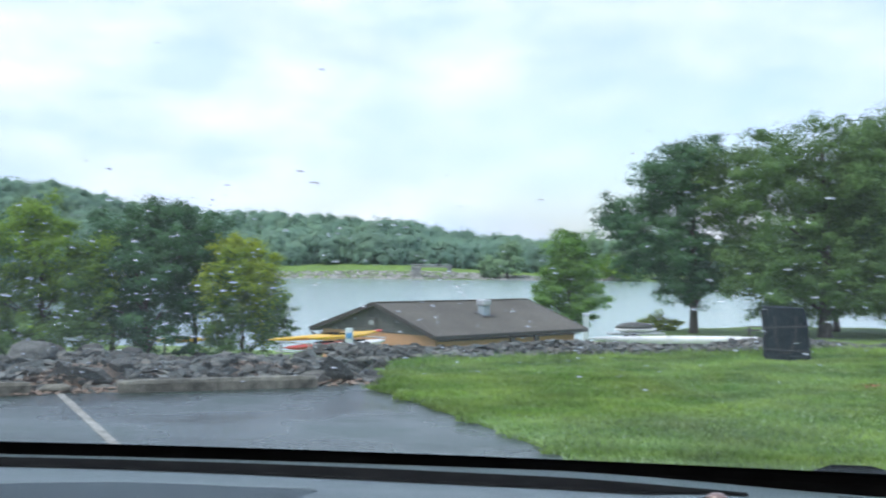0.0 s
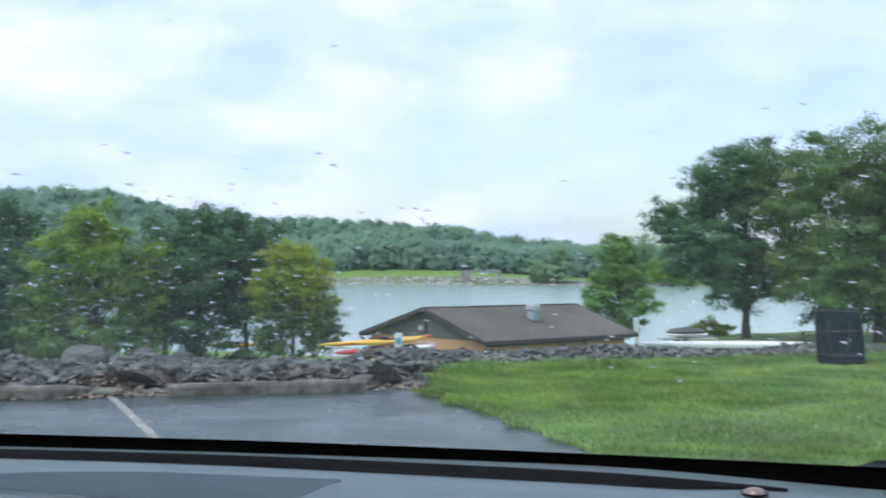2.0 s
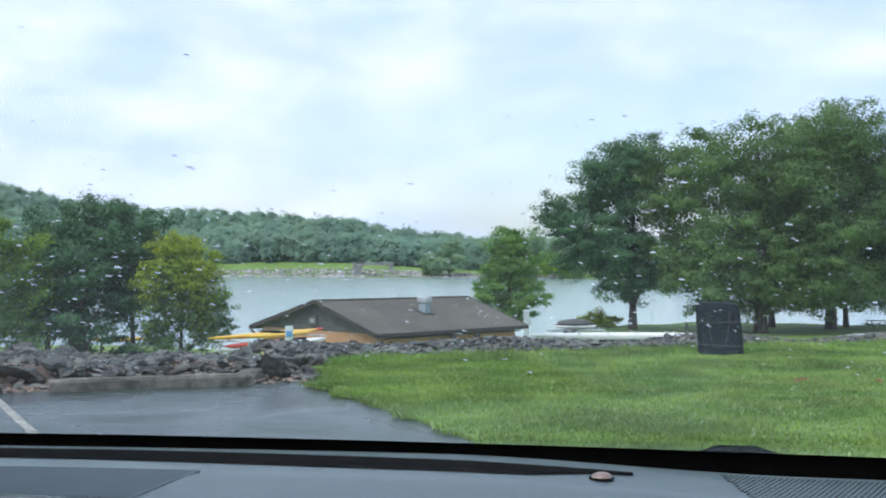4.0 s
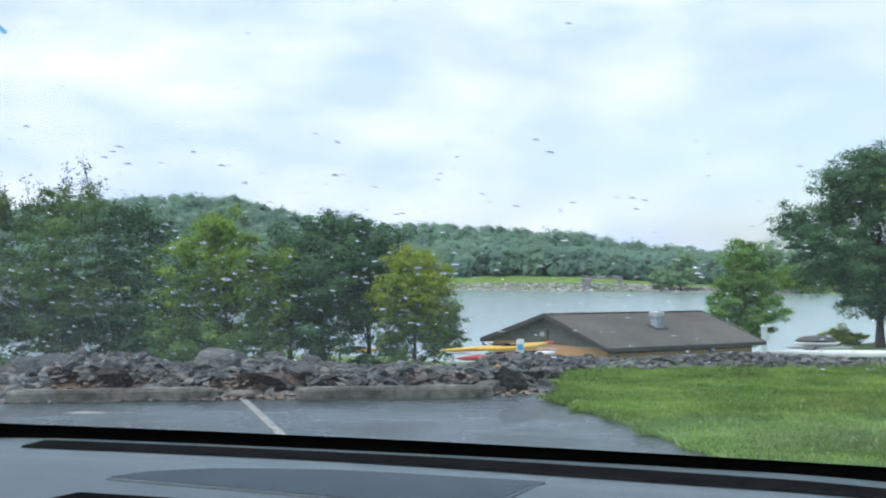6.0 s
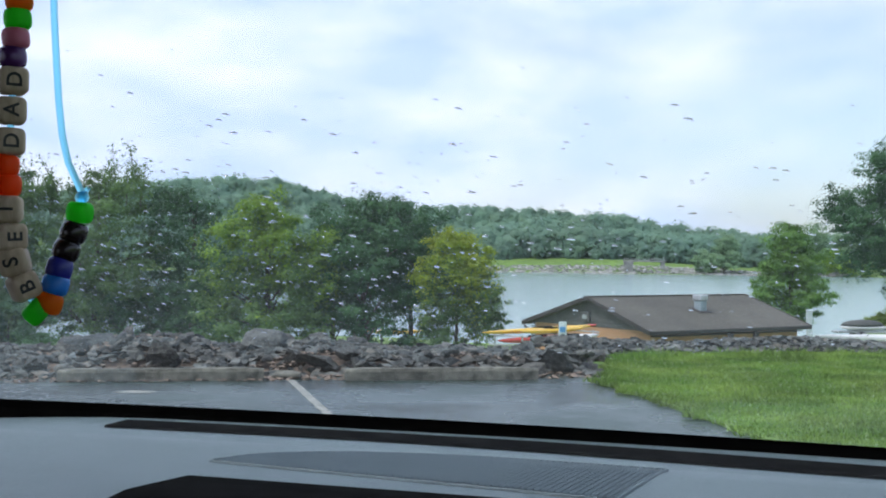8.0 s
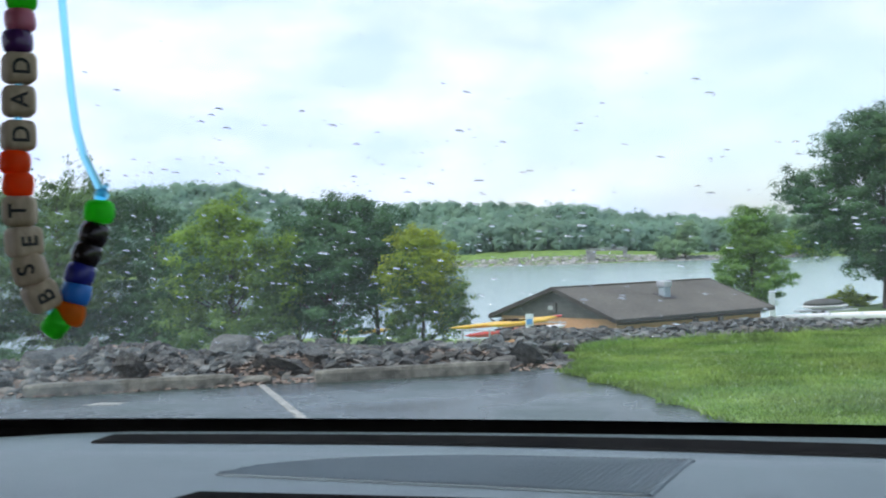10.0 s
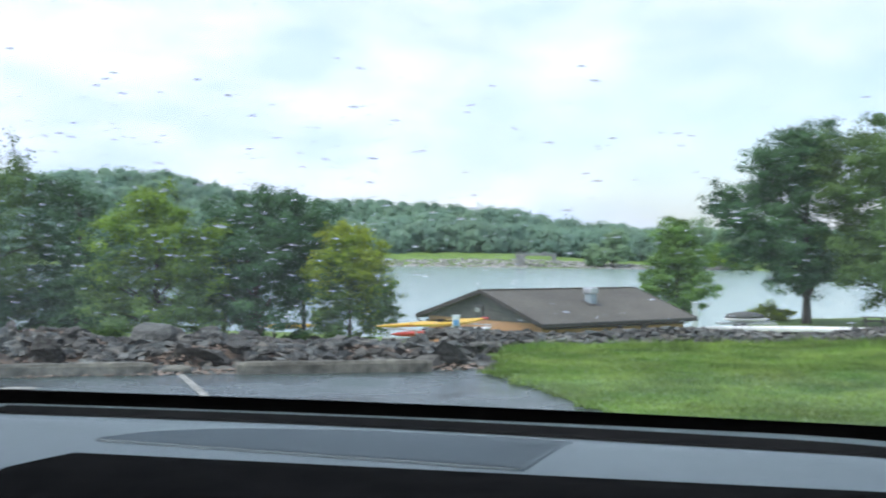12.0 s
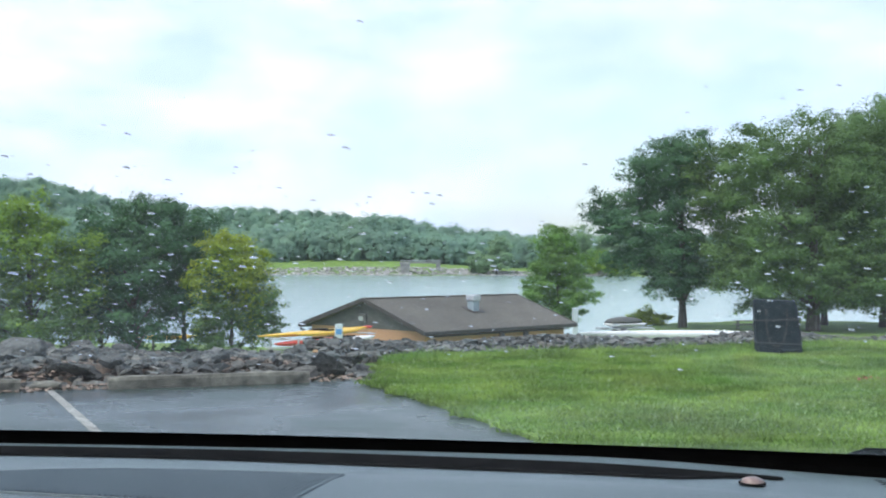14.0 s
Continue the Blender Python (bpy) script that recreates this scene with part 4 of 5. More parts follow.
# left group on the shore slope
Z0 = -4.4
tree(-31.4, 60, Z0, [(0, 0, 6.0, 3.9, 3.5, 4.2), (0, 0, 2.8, 4.2, 3, 1.9), (-0.2, 0, 9.2, 1.7, 1.5, 1.4), (1.9, 0, 8.6, 1.5, 1.4, 1.4), (-2.4, 0, 8.6, 1.3, 1.3, 1.3)], M_LEAF, "tall grey-green tree with a feathery open top", 11, 0.2, 105, 0.75, 120, 0.22, sprigs=16)
tree(-36.6, 58, Z0, [(0, 0, 2.6, 4.4, 3, 1.9), (0, 0, 5.2, 3.9, 3.5, 4.6), (0.5, 0, 9.2, 2.2, 2, 1.6)], M_LEAF, "broad mid-green tree beside the lake", 13, 0.22, 95, 0.85, 120, 0.24)
tree(-42.5, 62, Z0, [(0, 0, 5.6, 4.4, 3.5, 5.2)], M_LEAF_DARK, "dark green broad tree beside the lake", 12, 0.25, 95, 0.9, 120, 0.26)
tree(-26.9, 63, Z0, [(0, 0, 2.4, 3.8, 3, 1.8), (0, 0, 4.8, 3.2, 3, 4.3), (-0.6, 0, 8.0, 2.0, 1.8, 1.7)], M_LEAF_DARK, "slender dark green tree on the shore slope", 18, 0.2, 85, 0.8, 120, 0.24)
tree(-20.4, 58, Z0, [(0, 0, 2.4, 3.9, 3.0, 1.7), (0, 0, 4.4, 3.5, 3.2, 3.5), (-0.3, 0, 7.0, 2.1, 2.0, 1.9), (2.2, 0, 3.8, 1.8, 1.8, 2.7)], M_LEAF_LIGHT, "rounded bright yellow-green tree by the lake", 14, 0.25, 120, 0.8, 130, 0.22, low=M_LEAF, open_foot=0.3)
tree(-15.6, 60, Z0, [(0, 0, 2.6, 3.2, 3, 1.7), (0, 0, 4.6, 2.9, 3, 3.9), (-1.1, 0, 7.0, 1.6, 1.5, 1.4), (1.2, 0, 7.1, 1.7, 1.5, 1.5)], M_LEAF_DARK, "dark green dense tree above the water", 15, 0.25, 105, 0.75, 130, 0.22, open_foot=0.4)
tree(-13.2, 61, Z0, [(0, 0, 4.3, 2.2, 2.2, 3.9), (0.2, 0, 7.0, 1.5, 1.4, 1.4)], M_LEAF_DARK, "dark green tree with an uneven crown", 16, 0.16, 80, 0.7, 120, 0.22, open_foot=0.5)
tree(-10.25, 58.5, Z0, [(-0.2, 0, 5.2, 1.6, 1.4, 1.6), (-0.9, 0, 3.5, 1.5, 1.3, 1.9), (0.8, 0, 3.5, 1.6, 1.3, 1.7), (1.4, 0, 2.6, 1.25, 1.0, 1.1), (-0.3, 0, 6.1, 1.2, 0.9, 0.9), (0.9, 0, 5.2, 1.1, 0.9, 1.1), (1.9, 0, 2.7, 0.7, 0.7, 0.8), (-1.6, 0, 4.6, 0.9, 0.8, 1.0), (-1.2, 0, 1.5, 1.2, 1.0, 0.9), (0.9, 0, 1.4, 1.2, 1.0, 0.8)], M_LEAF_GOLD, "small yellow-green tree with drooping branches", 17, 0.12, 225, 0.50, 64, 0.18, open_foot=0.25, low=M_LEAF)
tree(-25.2, 61, Z0, [(0, 0, 2.2, 3.4, 2.4, 2.0), (0.6, 0, 4.2, 2.0, 2, 1.8)], M_LEAF_DARK, "low dark green bushy tree on the shore slope", 22, 0.12, 70, 0.7, 110, 0.22)
tree(-30.4, 61.5, Z0, [(0, 0, 2.4, 3.4, 2.4, 2.2)], M_LEAF_DARK, "low dark green thicket tree by the water", 23, 0.12, 60, 0.7, 110, 0.22)
tree(-34.6, 56.5, Z0, [(0, 0, 2.0, 3.6, 2.4, 1.9), (-2.5, 0, 2.2, 3.0, 2.2, 2.0)], M_LEAF_DARK, "low dark green bush at the foot of the trees", 24, 0.1, 80, 0.7, 110, 0.22, name="shrub")
tree(-18.6, 64, Z0, [(0, 0, 4.0, 2.4, 2.2, 3.6)], M_LEAF_DARK, "dark tree standing behind the shore trees", 19, 0.18, 60, 0.75, 110, 0.24)
# small tree behind the boathouse
tree(8.05, 73, Z0, [(0, 0, 3.7, 2.25, 2.0, 2.0), (0, 0, 5.6, 1.6, 1.5, 1.7), (-0.1, 0, 7.2, 0.75, 0.7, 1.1)], M_LEAF_FRESH, "small pointed green tree behind the boathouse", 21, 0.13, 90, 0.62, 120, 0.2)
# large trees on the lakeside grass
Z1 = -4.35
tree(20.9, 95, Z1, [(-1.8, 0, 8.6, 5.0, 4.5, 5.2), (-0.6, 0, 4.2, 3.8, 3.5, 2.0), (-1.6, 0, 13.0, 3.4, 3.2, 3.1), (0.8, 0, 14.2, 2.2, 2, 2.0), (-5.6, 0, 9.2, 2.0, 2, 1.5)], M_LEAF_DARK, "tall dark green tree on the lakeside grass", 31, 0.34, 250, 1.05, 105, 0.28)
tree(30.5, 91, Z1, [(-1.5, 0, 3.7, 7.2, 5.0, 2.3), (5.0, 0, 3.8, 5.0, 4.0, 2.2), (0, 0, 8.2, 8.0, 6.5, 5.8), (-2.8, 0, 14.0, 5.4, 5, 4.4), (4.0, 0, 14.8, 4.6, 4, 4.2), (-5.5, 0, 6.0, 3.5, 3.5, 3.0), (-6.6, 0, 12.2, 3.2, 3.5, 4.2)], M_LEAF, "very large broad green tree on the lakeside grass", 32, 0.5, 420, 1.25, 120, 0.29)
tree(38.3, 96, Z1, [(0.5, 0, 3.8, 6.5, 5.0, 2.2), (0, 0, 9.0, 7.0, 6, 6.2), (0.6, 0, 16.0, 4.2, 4, 4.2), (4.5, 0, 13.4, 4.2, 4, 4.4), (-4.0, 0, 13.6, 3.4, 3.4, 4.0)], M_LEAF, "very large green tree with a high crown", 33, 0.45, 320, 1.3, 115, 0.3)
tree(47.5, 100, Z1, [(0, 0, 3.9, 6.0, 5.0, 2.2), (0, 0, 9.0, 6.5, 6, 6.8), (0, 0, 14.5, 4.0, 4, 3.4)], M_LEAF_DARK, "large dark green tree at the end of the row", 34, 0.45, 160, 1.3, 120, 0.34)
tree(34.2, 99, Z1, [(0, 0, 8.0, 5.0, 5, 5.0)], M_LEAF_DARK, "dark green tree standing behind larger ones", 35, 0.3, 90, 1.2, 110, 0.34)
tree(40.9, 99, Z1, [(0, 0, 6.0, 4.0, 4, 3.2)], M_LEAF_DARK, "dark leaning tree under taller crowns", 36, 0.28, 60, 1.1, 100, 0.34, lean=-1.5)
tree(18.2, 99, -4.6, [(0, 0, 0.6, 2.6, 1.3, 0.55), (0.6, 0, 0.95, 1.2, 0.8, 0.5)], M_LEAF_GOLD, "low light green shrub at the water's edge", 41, 0.06, 40, 0.5, 70, 0.22, name="shrub")
# trees on the far bank; the pale leaf colour has distance haze painted in
tree(27.2, 475, -5.0, [(0, 0, 7.6, 6.8, 6, 6.0), (1, 0, 12.6, 4, 3.5, 3.2)], M_LEAF_HAZE, "lone rounded haze-pale green tree on the far bank", 51, 0.4, 75, 2.0, 80, 0.8)
tree(20.0, 476, -5.0, [(0, 0, 4.8, 4.4, 4.0, 3.8)], M_LEAF_HAZE, "lower bushy haze-pale green tree on the far bank", 52, 0.3, 36, 1.8, 70, 0.8)
tree(62.0, 478, -5.0, [(0, 0, 9.0, 7.5, 6, 7.5), (1.5, 0, 16.0, 4.6, 4, 4.2)], M_LEAF_HAZE, "tall haze-pale green tree on the far bank", 54, 0.4, 80, 2.2, 80, 0.8)
tree(76.0, 482, -5.0, [(0, 0, 8.0, 8.0, 6, 6.8), (-2, 0, 14.0, 5, 4, 3.6)], M_LEAF_HAZE, "broad haze-pale green tree on the far bank", 55, 0.4, 80, 2.2, 80, 0.8)
tree(74.0, 466, -5.0, [(0, 0, 4.6, 11.5, 6, 3.7), (-3, 0, 7, 5.8, 4.5, 2.8)], M_LEAF_LIGHT, "low light green thicket on the far bank", 53, 0.3, 60, 2.2, 60, 0.8, name="thicket")


def forest(name, count, spot, hmin, hmax, seed, material):
    """Rounded crowns, each a lumpy body of foliage with loose leaf sprays over it."""
    rng = np.random.default_rng(seed)
    ball = bmesh.new()
    bmesh.ops.create_icosphere(ball, subdivisions=1, radius=1.0)
    ball.verts.index_update()
    BV = np.array([v.co[:] for v in ball.verts])
    BF = np.array([[v.index for v in f.verts] for f in ball.faces])
    ball.free()
    out, cores, core_faces, n = [], [], [], 0
    for k in range(count):
        x, y, h = spot(rng)
        h *= rng.uniform(hmin, hmax)
        w = h * rng.uniform(0.75, 1.1)
        z = float(ground_z(np.float64(x), np.float64(y)))
        blobs = [(x, y, z + h * 0.42, w * 0.5, w * 0.5, h * 0.46)]
        for q in range(3):
            a, e = rng.uniform(0, 6.28), rng.uniform(0.05, 0.24)
            blobs.append((x + w * e * math.cos(a), y + w * e * math.sin(a), z + h * rng.uniform(0.45, 0.74), w * rng.uniform(0.24, 0.36), w * rng.uniform(0.24, 0.36), h * rng.uniform(0.16, 0.26)))
        for b in blobs:
            cores.append(BV * rng.uniform(0.60, 0.84, len(BV))[:, None] * np.array(b[3:]) + np.array(b[:3]))
            core_faces.append(BF + n)
            n += len(BV)
        C, R, D = clumps_of(blobs, 62, w * 0.11, rng, 0.0)
        P = np.repeat(C, 8, 0)
        d = rng.normal(size=P.shape)
        d /= np.linalg.norm(d, axis=1)[:, None]
        P = P + d * np.repeat(R, 8)[:, None] * rng.random(len(P))[:, None] ** 0.5
        out.append(leaf_tris(P, d * 0.3 + np.repeat(D, 8, 0) * 0.45 + np.array([0, -0.3, 0.7]), 1.1, rng))
    V = np.concatenate(out)
    ob = raw_mesh(name, V, np.arange(len(V)).reshape(-1, 3), material)
    body = raw_mesh("foliage_body", np.concatenate(cores), np.concatenate(core_faces), material, ob)
    body.data.shade_smooth()
    return tagged(ob, "dense hazy green forest beyond the lake", "forest", kind="stuff")


def back_spot(rng):
    x = rng.uniform(-330, 230)
    y = 508 + 230 * rng.random() ** 1.7
    return x * (y / 480) ** 0.8, y, 1.0


def left_spot(rng):
    x = rng.uniform(-390, -85)
    y = 405 + 130 * rng.random()
    return x, max(y, float(shore_far(np.float64(x))) + 14), 1.0


forest("forest", 1150, back_spot, 12.5, 16.5, 61, M_FOREST_HAZE)
forest("hillside_forest", 380, left_spot, 10.5, 14, 62, M_FOREST_HAZE)


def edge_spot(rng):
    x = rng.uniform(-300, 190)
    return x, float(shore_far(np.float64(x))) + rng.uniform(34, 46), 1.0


forest("forest_edge", 240, edge_spot, 5, 9, 63, M_FOREST_HAZE)


def dam_spot(rng):
    x = rng.uniform(-150, 75)
    f = rng.uniform(-2, 19)
    y = float(shore_far(np.float64(x))) + f
    return x, y, float(ground_z(np.float64(x), np.float64(y))) + 0.1


tagged(rubble("riprap", 4200, dam_spot, 0.8, 2.2, M_RIPRAP, 14), "pale riprap stones along the far waterline", "riprap", kind="stuff")

tower = empty("intake_bridge", pose(-11.2, 471, -5.6), "grey concrete intake tower with a footbridge to the dam", "bridge")
part("pier", add_box(bmesh.new(), (3.8, 3.4, 5.2), pose(0.2, 0, 2.6), 0.1, 1), M_PIER, tower)
part("pier_cap", add_box(bmesh.new(), (4.4, 3.8, 0.5), pose(0.2, 0, 5.1), 0.08, 1), M_PIER, tower)
part("deck", add_box(bmesh.new(), (17.0, 3.0, 0.55), pose(6.6, 0, 5.65), 0.05, 1), M_PIER, tower)
part("abutment", add_box(bmesh.new(), (1.8, 3.0, 3.2), pose(14.0, 0.5, 4.0), 0.1, 1), M_PIER, tower)
for y in (-1.4, 1.4):
    part("rail", add_tube(bmesh.new(), [(-1.8, y, 6.5), (15.0, y, 6.5)], 0.08, 6), M_ZINC, tower)
    for k in range(9):
        part("baluster", add_tube(bmesh.new(), [(-1.7 + k * 2.07, y, 5.9), (-1.7 + k * 2.07, y, 6.5)], 0.06, 6), M_ZINC, tower)


# ---------------------------------------------------------------- the car round the camera
CAR = pose(-0.33, 1.56, 0.0, 0, 0, -6.0)
car = empty("car", CAR, "interior of a parked car with a grey dashboard", "car")
RAKE = 0.57                                  # rise of the glass for each metre towards the seats


def glass_y(x, up):
    """The glass's place along the car at a height above its foot."""
    return 0.014 - 0.085 * x * x - up / RAKE


def strip(bm, x0, x1, nx, rows):
    """A sheet across the car: rows of functions x -> (y, z)."""
    grid = []
    for i in range(nx + 1):
        x = x0 + (x1 - x0) * i / nx
        grid.append([bm.verts.new((x, *row(x))) for row in rows])
    for a, b in zip(grid, grid[1:]):
        for k in range(len(rows) - 1):
            bm.faces.new((a[k], b[k], b[k + 1], a[k + 1]))
    return grid


HALF = 0.90
bm = bmesh.new()
thick = 0.005
rows = [(lambda x, u=u: (glass_y(x, u), 0.99 + u)) for u in np.linspace(0.0, 0.46, 12)]
rows += [(lambda x, u=u: (glass_y(x, u) + thick * 0.5, 0.99 + u + thick)) for u in np.linspace(0.46, 0.0, 12)]
rows.append(rows[0])
strip(bm, -HALF, HALF, 24, rows)
bmesh.ops.remove_doubles(bm, verts=bm.verts[:], dist=1e-5)
bmesh.ops.holes_fill(bm, edges=[e for e in bm.edges if e.is_boundary], sides=60)
bmesh.ops.recalc_face_normals(bm, faces=bm.faces[:])
glass = smooth(part("windscreen", bm, M_GLASS, car, "rain-spotted windscreen glass"), 60)
glass.visible_shadow = False

bm = bmesh.new()                             # black printed band along the foot of the glass
rows = [(lambda x, y=y, z=z: (y - 0.085 * x * x, z - 0.005 * x)) for y, z in ((0.0, 0.975), (-0.001, 0.990), (-0.003, 0.998), (-0.0055, 1.0015))]
strip(bm, -HALF, HALF, 24, rows)
part("windscreen_band", bm, M_FRIT, car, "black band at the foot of the windscreen")


def dash_z(x, y):
    """Height of the dashboard's top; y is measured back from the glass."""
    return 0.988 + 0.036 * float(step(-0.10, -0.34, y)) - 0.10 * float(step(-0.52, -0.68, y)) - 0.012 * float(step(0.35, 0.7, abs(x)))


bm = bmesh.new()
ys = [0.03] + [-0.015 * k for k in range(45)]
rows = [(lambda x, y=y: (y - 0.085 * x * x, dash_z(x, y))) for y in ys] + [lambda x: (-0.68 - 0.085 * x * x, 0.80), lambda x: (-0.60, 0.55), lambda x: (-0.2, 0.40)]
strip(bm, -HALF - 0.02, HALF + 0.02, 40, rows)
smooth(part("dashboard", bm, M_DASH, car, "soft grey moulded dashboard top"), 50)



def slot_y(x, f):
    """Back and front edges of the defroster slot, widening and then tapering to its end."""
    a = -0.026 - 0.022 * float(step(0.0, 0.55, x))
    b = -0.072 - 0.024 * float(step(-0.1, 0.40, x)) + 0.040 * float(step(0.42, 0.53, x))
    return a + (b - a) * f


bm = bmesh.new()                             # long defroster slot
rows = [(lambda x, f=f, h=h: (slot_y(x, f) - 0.085 * x * x, dash_z(x, slot_y(x, f)) + h)) for f, h in ((0.0, 0.0006), (0.08, 0.0025), (0.5, 0.0025), (0.92, 0.0025), (1.0, 0.0006))]
strip(bm, -0.37, 0.537, 30, rows)
part("defroster_slot", bm, M_DASH_DARK, car, "long dark defroster slot")

sensor = bmesh.new()
add_lathe(sensor, [(0.0098, 0.0), (0.0096, 0.0015), (0.008, 0.004), (0.0045, 0.0055), (0, 0.006)], 20, pose(0.5055, -0.1095, 0.9842))
smooth(part("light_sensor", sensor, surface("sensor_plastic", (0.13, 0.098, 0.092), (0.16, 0.12, 0.112), 30, 0.3, 0.0, big=0.05), car, "small glossy brownish sunlight sensor dome"), 50)
part("sensor_base", add_lathe(bmesh.new(), [(0, 0), (0.0112, 0.0), (0.011, 0.0015), (0.0, 0.0017)], 20, pose(0.5055, -0.1095, 0.9842)), M_DASH_DARK, car)


def side_grille(x0, x1, flip):
    """A perforated side panel over a dark bed, each hole cut through the plate."""
    p, hole = 0.0050, 0.0018
    y0, y1 = -0.012, -0.24
    V, F, BVS, BFS = [], [], [], []
    corner = [(1, 0), (1, 1), (0, 1), (-1, 1), (-1, 0), (-1, -1), (0, -1), (1, -1)]

    def at(x, y, drop=0.0):
        return (x, y - 0.085 * x * x, dash_z(x, y) + 0.0014 - drop)

    for i in range(int(abs(x1 - x0) / p)):
        for j in range(int((y0 - y1) / p)):
            x, y = x0 + (i + 0.5 + 0.5 * (j % 2)) * p, y0 - (j + 0.5) * p
            f = (y0 - y) / (y0 - y1)
            inset = (x - x0) if flip else (x1 - x)
            if inset < 0.06 * abs(x1 - x0) * f:
                continue
            n = len(V)
            for a, b in corner:
                V.append(at(x + a * p / 2, y + b * p / 2))
            for k in range(8):
                V.append(at(x + hole * math.cos(k * math.pi / 4), y + hole * math.sin(k * math.pi / 4)))
            for k in range(8):
                F.append((n + k, n + (k + 1) % 8, n + 8 + (k + 1) % 8, n + 8 + k))
            n = len(BVS)
            for a, b in ((1, 1), (-1, 1), (-1, -1), (1, -1)):
                BVS.append(at(x + a * p / 2, y + b * p / 2, 0.0011))
            BFS.append((n, n + 1, n + 2, n + 3))
    g = tagged(raw_mesh("side_grille", V, F, M_DASH, car), "perforated grey speaker grille")
    raw_mesh("bed", BVS, BFS, M_DASH_DARK, g)


side_grille(0.622, 0.86, True)
side_grille(-0.86, -0.535, False)


def centre_grille():
    """Fine slats running fore and aft over a dark bed, inside a thin rim."""
    bm = bmesh.new()
    x0, x1 = -0.09, 0.178
    shear = 0.16

    def near(x):
        return -0.400 - 0.12 * x

    def far(x):
        f = (x - x0) / (x1 - x0)
        return -0.388 - 0.065 * (x - x0) + 0.002 + 0.092 * min(1, f / 0.5) ** 0.5

    def at(x, f, lift):
        a, b = near(x), far(x)
        y = a + (max(b, a + 0.0005) - a) * f
        return (x + shear * (y - a), y, dash_z(x, y) + lift)

    xs = [x0 + (x1 - x0) * i / 24 for i in range(25)]
    grid = [[bm.verts.new(at(x, k / 6, 0.0002)) for k in range(7)] for x in xs]
    for p, q in zip(grid, grid[1:]):
        for k in range(6):
            bm.faces.new((p[k], q[k], q[k + 1], p[k + 1]))
    g = part("centre_grille", bm, M_GRILLE, car, "slatted grey grille in the dashboard top")
    slat_count = 62
    for i in range(slat_count):
        x = x0 + 0.004 + (x1 - x0 - 0.004) * (i + 0.5) / slat_count
        if far(x) - near(x) > 0.004:
            part("slat", add_tube(bmesh.new(), [at(x, 0.03 + 0.94 * k / 5, 0.0005) for k in range(6)], 0.0014, 4, False), M_DASH, g)
    rim = [at(x, 1.0, 0.0003) for x in xs]
    part("rim", add_tube(bmesh.new(), rim, 0.0015, 6), M_DASH, g)
    rim = [at(x, 0.0, 0.0003) for x in xs] + [at(x1, 0.5, 0.0003), at(x1, 1.0, 0.0003)]
    part("rim", add_tube(bmesh.new(), rim, 0.0012, 6), M_DASH, g)


centre_grille()

# hood over the display
def hood_row(y, z):
    def at(x):
        side = max(0.0, -0.068 - x) / 0.05
        return y - 0.10 * side ** 1.3, z - 0.05 * side ** 1.5 * (1 if z > 0.99 else 0)
    return at


bm = bmesh.new()
rows = [hood_row(y, z) for y, z in ((-0.452, 1.012), (-0.458, 1.026), (-0.47, 1.032), (-0.50, 1.034), (-0.54, 1.031), (-0.57, 1.022), (-0.58, 1.0), (-0.57, 0.88))]
strip(bm, -0.125, 0.36, 30, rows)
smooth(part("display_hood", bm, M_DASH_DARK, car, "black hood over the centre display"), 50)

# the shell that closes the car
bm = bmesh.new()
add_box(bm, (1.7, 2.6, 0.04), pose(0, -2.05, 1.50), 0.01, 1)
part("headliner", bm, M_LINER, car, "pale grey headliner")
bm = bmesh.new()
add_box(bm, (1.76, 2.64, 0.03), pose(0, -2.05, 1.54), 0.012, 1)
part("roof", bm, M_CARPAINT, car)
bm = bmesh.new()
add_box(bm, (1.84, 3.3, 0.05), pose(0, -1.75, 0.33), 0.01, 1)
part("floor_pan", bm, M_DASH_DARK, car)
bm = bmesh.new()
add_box(bm, (1.84, 0.06, 1.2), pose(0, -3.36, 0.92), 0.02, 1)
part("rear_panel", bm, M_LINER, car)
for sx in (-1, 1):
    bm = bmesh.new()
    add_box(bm, (0.06, 3.3, 0.66), pose(sx * 0.93, -1.75, 0.66), 0.02, 1)
    part("door_panel", bm, M_CARPAINT, car)
    part("pillar", add_tube(bmesh.new(), [(sx * 0.93, -0.05, 0.97), (sx * 0.80, -0.84, 1.50)], 0.028, 8), M_LINER, car)
    part("pillar", add_tube(bmesh.new(), [(sx * 0.91, -1.65, 0.97), (sx * 0.8, -1.7, 1.50)], 0.04, 8), M_LINER, car)
    part("pillar", add_tube(bmesh.new(), [(sx * 0.91, -3.2, 0.97), (sx * 0.8, -3.0, 1.50)], 0.09, 8), M_LINER, car)
bm = bmesh.new()
rows = [lambda x: (0.03 - 0.085 * x * x, 0.955), lambda x: (0.25, 0.93 - 0.03 * x * x), lambda x: (0.9, 0.84 - 0.06 * x * x), lambda x: (1.05, 0.74 - 0.05 * x * x), lambda x: (1.08, 0.3)]
strip(bm, -0.93, 0.93, 16, rows)
smooth(part("bonnet", bm, M_CARPAINT, car), 50)
wheel_bm = [(0, -0.1), (0.2, -0.1), (0.3, -0.1), (0.32, -0.06), (0.32, 0.06), (0.3, 0.1), (0.2, 0.1), (0, 0.1)]
for sx in (-0.8, 0.8):
    for wy in (0.45, -2.3):
        part("wheel", add_lathe(bmesh.new(), wheel_bm, 20, pose(sx, wy, 0.32, 0, 90, 0)), M_RUBBER, car)
